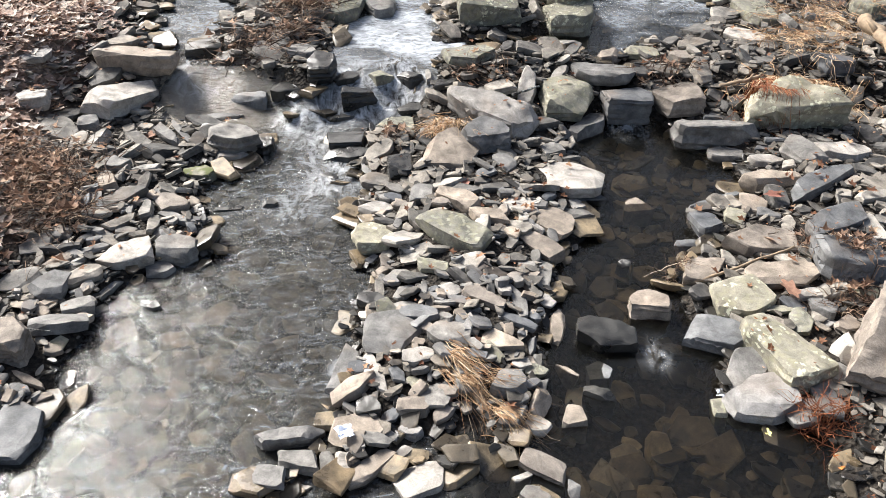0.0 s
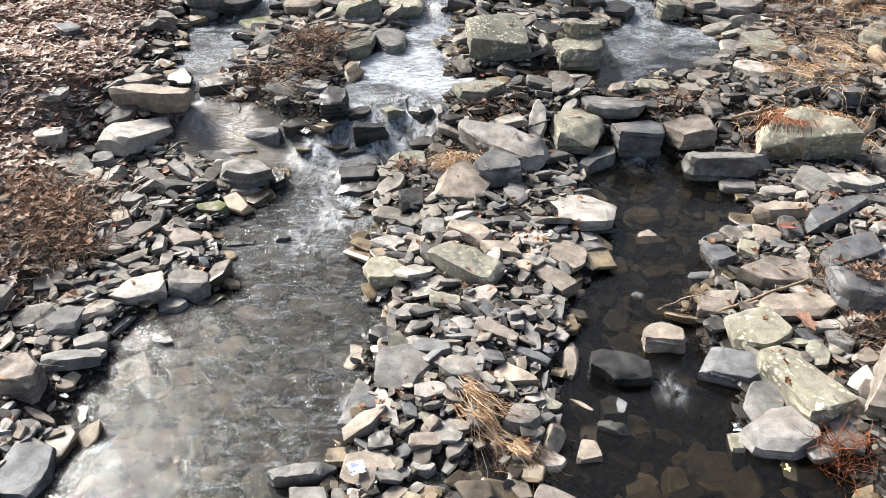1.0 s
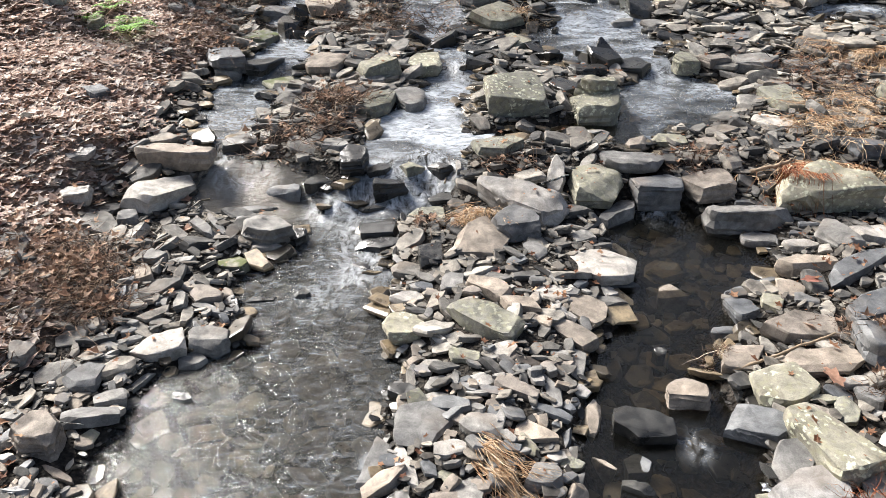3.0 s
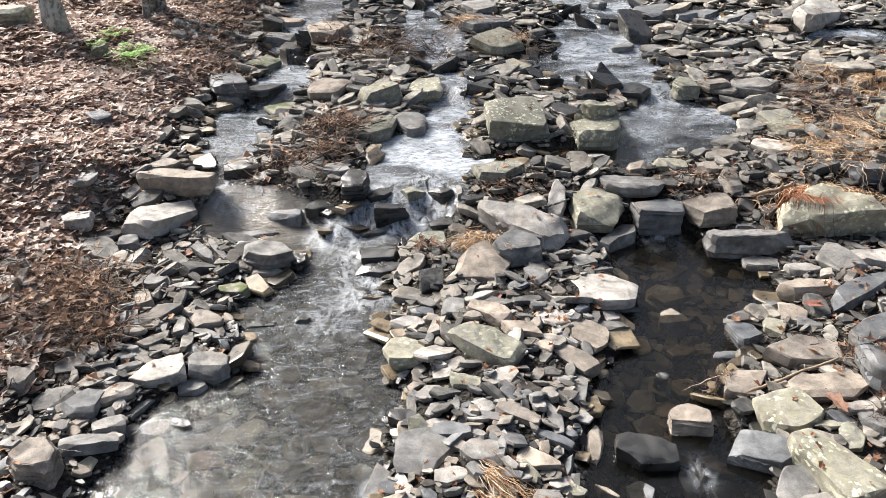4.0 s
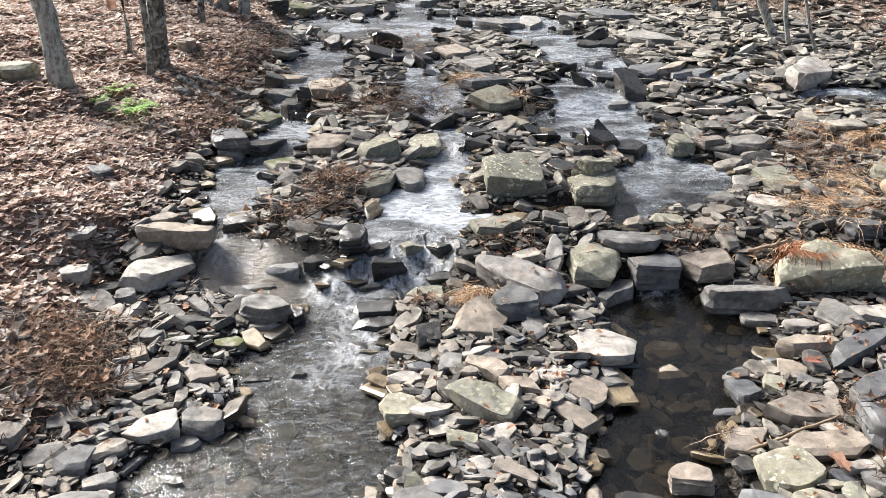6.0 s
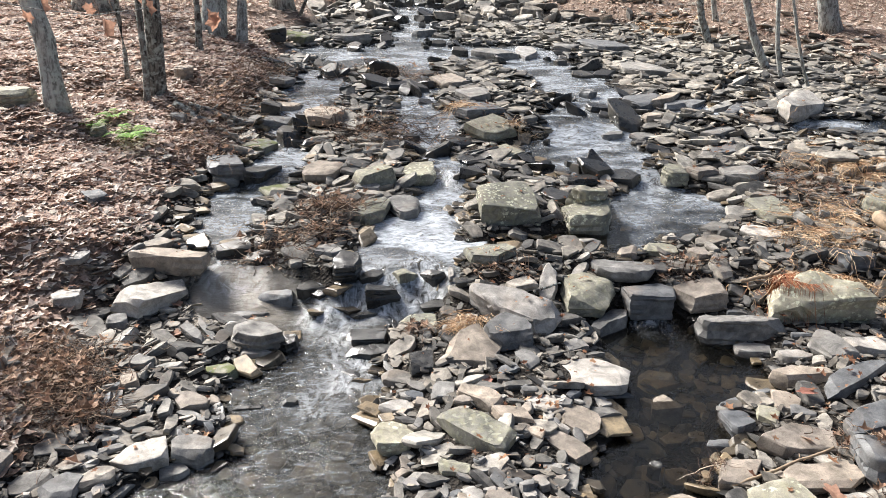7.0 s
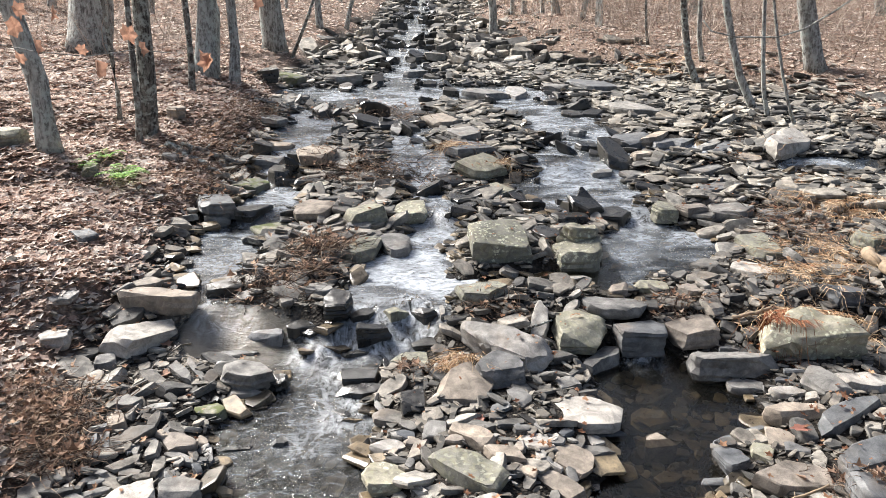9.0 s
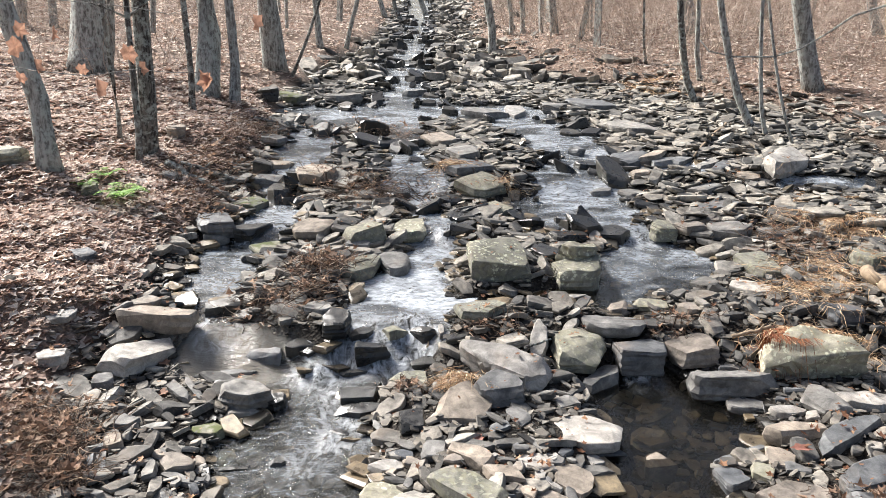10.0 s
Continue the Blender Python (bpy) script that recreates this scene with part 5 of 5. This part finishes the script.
debris(-0.26, 5.23, 0.06, 0.06, 60, 83, 0.14)
clump("twig_tangle", "rust-brown dead twigs caught under a boulder", 1.89, 2.50, 0.06, 0.05, 110, 0.2, RUST, 76, None, 0, 1.0, 0.0022, -0.2, 90)
clump("twig_tangle", "dark wet twigs and leaves caught on a stone", 1.47, 3.68, 0.05, 0.03, 60, 0.14, DEBRIS, 77, None, 0, 0.6, 0.002, -0.3, 40)


# ---- brush and far woods ----
def thicket(name, label, seed, count, xa, xb, ya, yb, high, gap):
    x, y, r = scatter(count * 6, xa, xb, ya, yb, seed)
    l, rr = inland(x, y)
    ok = np.where(((l + rr) > gap + r.exponential(0.8, len(x))) & (np.abs(x) < 0.62 * y + 2))[0][:count]
    x, y = x[ok], y[ok]
    n = len(x)
    root = np.stack([x, y, ground_z(x, y) - 0.02], 1)
    length = high * r.uniform(0.4, 1.2, n)
    way = np.stack([r.normal(0, 0.33, n), r.normal(0, 0.33, n), np.ones(n)], 1)
    bend = np.stack([r.normal(0, 0.28, n), r.normal(0, 0.28, n), np.full(n, -0.1)], 1)
    v, f, P = strands(r, root, way, length, 0.0034 * r.uniform(0.5, 1.8, n) * (1 + 0.04 * y), bend, 5, 0.1)
    i, k = r.randint(0, n, n * 8), r.randint(1, 6, n * 8)
    tw = np.stack([r.normal(0, 0.9, n * 8), r.normal(0, 0.9, n * 8), r.uniform(-0.1, 1.0, n * 8)], 1)
    v2, f2, _ = strands(r, P[i, k], tw, length[i] * r.uniform(0.15, 0.4, n * 8), 0.0020 * (1 + 0.05 * y[i]), r.normal(0, 0.15, (n * 8, 3)), 2, 0.15)
    return tagged(joined(name, [(v, f), (v2, f2)], BRUSH), label, "bushes", kind="stuff")


thicket("right_brush", "leafless tan brush thick along the far bank", 81, 2700, 0.8, 17, 14.5, 34, 1.5, 0.15)
thicket("left_brush", "thin leafless saplings and brush among the trees", 82, 1000, -16, -2.0, 13.5, 36, 1.6, 0.5)
thicket("far_brush", "leafless brush closing the valley upstream", 83, 850, -30, 30, 34, 75, 2.6, 0.3)


def far_woods(seed, count):
    x, y, r = scatter(count * 5, -45, 45, 19, 95, seed)
    l, rr = inland(x, y)
    ok = np.where(((l + rr) > 1.2) & (np.abs(x) < 0.6 * y + 1.5))[0][:count]
    x, y = x[ok], y[ok]
    n = len(x)
    root = np.stack([x, y, ground_z(x, y) - 0.1], 1)
    way = np.stack([r.normal(0, 0.05, n), r.normal(0, 0.05, n), np.ones(n)], 1)
    radius = 0.05 + 0.16 * r.beta(1.2, 3, n)
    v, f, P = strands(r, root, way, 25 * radius + 6, radius, np.zeros((n, 3)), 6, 0.03)
    i, k = r.randint(0, n, n * 7), r.randint(1, 7, n * 7)
    tw = np.stack([r.normal(0, 0.8, n * 7), r.normal(0, 0.8, n * 7), r.uniform(0.3, 1, n * 7)], 1)
    v2, f2, _ = strands(r, P[i, k], tw, r.uniform(0.8, 2.5, n * 7), radius[i] * 0.25, r.normal(0, 0.1, (n * 7, 3)), 3, 0.12)
    return tagged(joined("far_woods", [(v, f), (v2, f2)], BARK["grey"]), "bare grey winter woods in the distance", "woods", kind="stuff")


far_woods(91, 330)


# ---- sticks, logs, ferns and small finds ----
def stick(name, label, x1, y1, x2, y2, r, mat, seed, bow=0.0):
    """A bare piece of wood lying across what is under it."""
    rng = random.Random(seed)
    ends = surface(np.array([x1, x2]), np.array([y1, y2])) + r * 0.8
    n = 12
    u = np.linspace(0, 1, 25)
    lift = max(0.0, float(np.max(surface(x1 + (x2 - x1) * u, y1 + (y2 - y1) * u) + r * 0.6 - (ends[0] + (ends[1] - ends[0]) * u))) - 0.01)
    a, b = Vector((x1, y1, ends[0] + lift * 0.5)), Vector((x2, y2, ends[1] + lift))
    ob = new(name)
    ob.location = a
    path = [(b - a) * (k / n) + Vector((rng.gauss(0, 0.35) * r, rng.gauss(0, 0.35) * r, bow * math.sin(k / n * math.pi))) for k in range(n + 1)]
    bm = bmesh.new()
    tube(bm, path, [r * rng.uniform(0.85, 1.1) * (1 - 0.35 * k / n) for k in range(n + 1)], 8)
    part("stem", bm, mat, ob)
    for k in (4, 8):
        bm = bmesh.new()
        knot = wander(rng, path[k], Vector((rng.uniform(-1, 1), rng.uniform(-1, 1), 0.8)), r * 3, 2, 0.2)
        tube(bm, knot, [r * 0.45, r * 0.35, r * 0.2], 6)
        part("branch_stub", bm, mat, ob)
    return tagged(ob, label, "branch", "driftwood")


stick("driftwood_branch", "bleached driftwood branch lying across the rocks", 1.53, 3.53, 2.16, 3.73, 0.011, WOOD, 1)
stick("driftwood_branch", "short weathered branch wedged between stones", 2.29, 5.78, 2.61, 5.76, 0.02, WOOD, 2)
stick("driftwood_log", "pale barkless log at the foot of the bank", 3.81, 6.68, 3.81, 5.82, 0.06, WOOD, 3)
stick("fallen_branch", "dark fallen branch among leaves and roots", -3.44, 9.73, -2.60, 9.23, 0.05, BARK["dark"], 4)
stick("fallen_branch", "dark fallen branch among leaves and roots", -3.27, 9.80, -2.57, 9.83, 0.04, BARK["dark"], 5)
stick("fallen_branch", "grey branch stranded above the narrow arm", -3.10, 13.08, -2.29, 13.08, 0.025, BARK["grey"], 6)
stick("fallen_branch", "grey branch stranded above the narrow arm", -2.75, 12.64, -2.21, 13.83, 0.018, BARK["grey"], 7)
stick("fallen_twig", "long thin twig lying over the stones", -2.26, 3.02, -1.91, 2.95, 0.004, BARK["dark"], 8)
stick("fallen_twig", "thin twig caught among the stones", 0.63, 5.52, 0.85, 5.71, 0.012, BARK["dark"], 9)
stick("driftwood_branch", "grey weathered branch across the upper stones", 4.77, 13.25, 3.50, 10.98, 0.03, WOOD, 10)


def fern(x, y, size, fronds, seed):
    rng = random.Random(seed)
    ob = new("fern")
    ob.location = (x, y, float(ground_z(x, y)))
    for k in range(fronds):
        a = k / fronds * math.tau + rng.uniform(-0.3, 0.3)
        out = Vector((math.cos(a), math.sin(a), 0))
        across = Vector((-out.y, out.x, 0))
        long = size * rng.uniform(0.7, 1.1)
        bm = bmesh.new()
        spine = [out * long * u + Vector((0, 0, long * (1.2 * u - 1.0 * u * u))) for u in (j / 16 for j in range(17))]
        tube(bm, spine, [0.003 * (1 - 0.8 * j / 16) for j in range(17)], 3)
        for j in range(2, 16):
            wide = long * 0.24 * math.sin(math.pi * (0.12 + 0.85 * j / 16)) ** 0.8
            for side in (-1, 1):
                root, tip = spine[j], spine[j] + across * side * wide + out * wide * 0.3 + Vector((0, 0, -0.15 * wide))
                half = out * long * 0.024
                mid = root.lerp(tip, 0.45) + Vector((0, 0, 0.004))
                bm.faces.new([bm.verts.new(p) for p in (root - half * 0.6, mid - half, tip, mid + half, root + half * 0.6)])
        part("frond", bm, FERN, ob, smooth=False)
    return tagged(ob, "bright green fern growing in dead leaves", "fern", "ferns of the bank")


fern(-3.50, 8.40, 0.34, 9, 1)
fern(-3.84, 8.85, 0.22, 7, 2)
fern(-3.97, 8.55, 0.20, 7, 3)


def lone_leaf(name, label, x, y, size, mat, seed):
    rng = random.Random(seed)
    bm = bmesh.new()
    hub = bm.verts.new((0, 0, 0.004))
    rim = []
    for k in range(18):
        a = k / 18 * math.tau
        r = size * (0.5 if k % 3 == 0 else 0.32 if k % 3 == 1 else 0.42) * rng.uniform(0.85, 1.15)
        rim.append(bm.verts.new((r * math.cos(a) * 1.25, r * math.sin(a) * 0.8, 0.003 + abs(r * math.sin(a)) * 0.25)))
    for k in range(18):
        bm.faces.new((hub, rim[k], rim[(k + 1) % 18]))
    me = bpy.data.meshes.new(name)
    bm.to_mesh(me)
    bm.free()
    me.materials.append(mat)
    ob = new(name, me)
    ob.matrix_world = pose(x, y, float(surface(np.array([x]), np.array([y]))[0]) + 0.012, rng.uniform(-8, 8), rng.uniform(-8, 8), rng.uniform(0, 360))
    return tagged(ob, label, "leaf", "single fallen leaves")


ORANGE = tinted("orange_oak_leaf", ((0.0, (0.42, 0.13, 0.03)), (1.0, (0.50, 0.18, 0.05))), 0.6)
RED = tinted("red_brown_leaf", ((0.0, (0.19, 0.075, 0.055)), (1.0, (0.25, 0.11, 0.08))), 0.6)
YELLOW = tinted("yellow_leaf", ((0.0, (0.62, 0.55, 0.16)), (1.0, (0.70, 0.62, 0.25))), 0.6)
lone_leaf("oak_leaf", "bright orange oak leaf on wet gravel", 1.92, 2.31, 0.11, ORANGE, 1)
lone_leaf("oak_leaf", "red-brown oak leaf standing between stones", -0.43, 2.55, 0.09, RED, 2)
lone_leaf("oak_leaf", "red-brown leaf lying on sandstone", 0.24, 4.50, 0.09, RED, 3)
lone_leaf("oak_leaf", "tan oak leaf caught beside a slab", 2.02, 3.39, 0.14, HUNG, 4)
lone_leaf("oak_leaf", "tan oak leaf caught in straw", 0.09, 2.66, 0.08, HUNG, 5)
lone_leaf("yellow_leaf", "small yellow leaf on a wet stone", 1.62, 2.49, 0.05, YELLOW, 6)
lone_leaf("oak_leaf", "red-brown leaf at the water's edge", 2.26, 4.34, 0.12, RED, 7)
lone_leaf("oak_leaf", "tan curled leaf between flat stones", -2.18, 5.59, 0.13, HUNG, 8)
lone_leaf("oak_leaf", "tan curled leaf between flat stones", -2.06, 5.14, 0.13, HUNG, 9)

PLASTIC, pt, pb = material("white_plastic_film", 0.35, 0.5)
pt.links.new(ramp(pt, node(pt, "TexNoise", Scale=12.0).outputs[0], (0.4, (0.42, 0.50, 0.68)), (0.6, (0.72, 0.73, 0.78))), pb.inputs["Base Color"])


def litter(x, y, size, seed):
    rng = random.Random(seed)
    bm = bmesh.new()
    bmesh.ops.create_grid(bm, x_segments=9, y_segments=7, size=size / 2)
    for v in bm.verts:
        v.co += noise.noise_vector(v.co * 34 + Vector((seed, 0, 0))) * size * 0.22
        v.co.z = abs(v.co.z) * 1.2
    me = bpy.data.meshes.new("plastic_scrap")
    bm.to_mesh(me)
    bm.free()
    me.materials.append(PLASTIC)
    ob = new("plastic_scrap", me)
    ob.matrix_world = pose(x, y, float(surface(np.array([x]), np.array([y]))[0]) + 0.004, 0, 0, rng.uniform(0, 180))
    return tagged(ob, "crumpled scrap of white plastic between stones", "litter", "plastic scraps")


litter(-0.40, 2.39, 0.075, 1)
litter(1.48, 2.75, 0.06, 2)


# ---- saplings beside the bridge whose twigs reach into the view ----
def reach(trunk, name, points, r, mat):
    bm = bmesh.new()
    base = trunk.location
    tube(bm, [Vector(p) - base for p in points], [r * (1 - 0.6 * k / len(points)) for k in range(len(points))], 5)
    return part(name, bm, mat, trunk)


near_left = tree(-3.45, 5.0, 0.045, 0.0, "dark")
reach(near_left, "branch", [(-3.45, 5.0, 1.9), (-3.02, 5.00, 2.54), (-2.72, 5.00, 2.48), (-2.52, 5.00, 2.44), (-2.21, 5.00, 2.41), (-1.89, 5.00, 2.45), (-1.69, 5.00, 2.43), (-1.46, 5.00, 2.43)], 0.0045, BARK["grey"])
reach(near_left, "branch", [(-3.45, 5.0, 2.3), (-2.93, 5.10, 2.79), (-2.50, 5.10, 2.87), (-1.89, 5.10, 2.81), (-1.68, 5.10, 2.77), (-1.52, 5.10, 2.82)], 0.004, BARK["grey"])
near_right = tree(4.3, 6.4, 0.05, 0.0, "grey")
reach(near_right, "branch", [(4.3, 6.4, 2.2), (3.39, 6.00, 2.87), (3.16, 6.00, 2.78), (2.97, 6.00, 2.72), (2.82, 6.00, 2.61), (2.63, 6.00, 2.49), (2.44, 6.00, 2.43), (2.14, 6.00, 2.43), (1.95, 6.00, 2.47), (1.88, 6.00, 2.55)], 0.010, BARK["pale"])


def hanging_leaf(trunk, x, y, z, size, seed):
    rng = random.Random(seed)
    bm = bmesh.new()
    hub = bm.verts.new((0, 0, -size * 0.5))
    rim = []
    for k in range(12):
        a = k / 12 * math.tau
        r = size * (0.5 if k % 2 else 0.36) * rng.uniform(0.8, 1.2)
        rim.append(bm.verts.new((r * math.cos(a) * 0.75, abs(r * math.cos(a)) * 0.5 + rng.uniform(-0.1, 0.1) * size, -size * 0.5 + r * math.sin(a))))
    for k in range(12):
        bm.faces.new((hub, rim[k], rim[(k + 1) % 12]))
    bm.transform(pose(x, y, z, 0, rng.uniform(-25, 25), rng.uniform(-40, 40)) @ Matrix.Scale(1.35, 4))
    bm.transform(Matrix.Translation(-trunk.location))
    part("leaf", bm, HUNG, trunk, "dry pinkish-brown leaf", smooth=False)


hanging_leaf(near_left, -2.59, 5.00, 2.74, 0.09, 1)
hanging_leaf(near_left, -2.62, 5.00, 2.65, 0.10, 2)
hanging_leaf(near_left, -2.51, 5.00, 2.53, 0.09, 3)
hanging_leaf(near_left, -2.36, 5.00, 2.71, 0.07, 4)
hanging_leaf(near_left, -2.14, 5.00, 2.40, 0.10, 5)
hanging_leaf(near_left, -1.99, 5.10, 2.60, 0.10, 6)
hanging_leaf(near_left, -1.87, 5.00, 2.51, 0.08, 7)
hanging_leaf(near_left, -2.63, 5.00, 2.44, 0.07, 8)
hanging_leaf(near_left, -1.50, 5.00, 2.45, 0.08, 9)
hanging_leaf(near_left, -1.44, 5.00, 2.43, 0.09, 10)
hanging_leaf(near_left, -1.17, 5.10, 2.78, 0.09, 11)
hanging_leaf(near_left, -2.24, 5.00, 2.49, 0.07, 12)
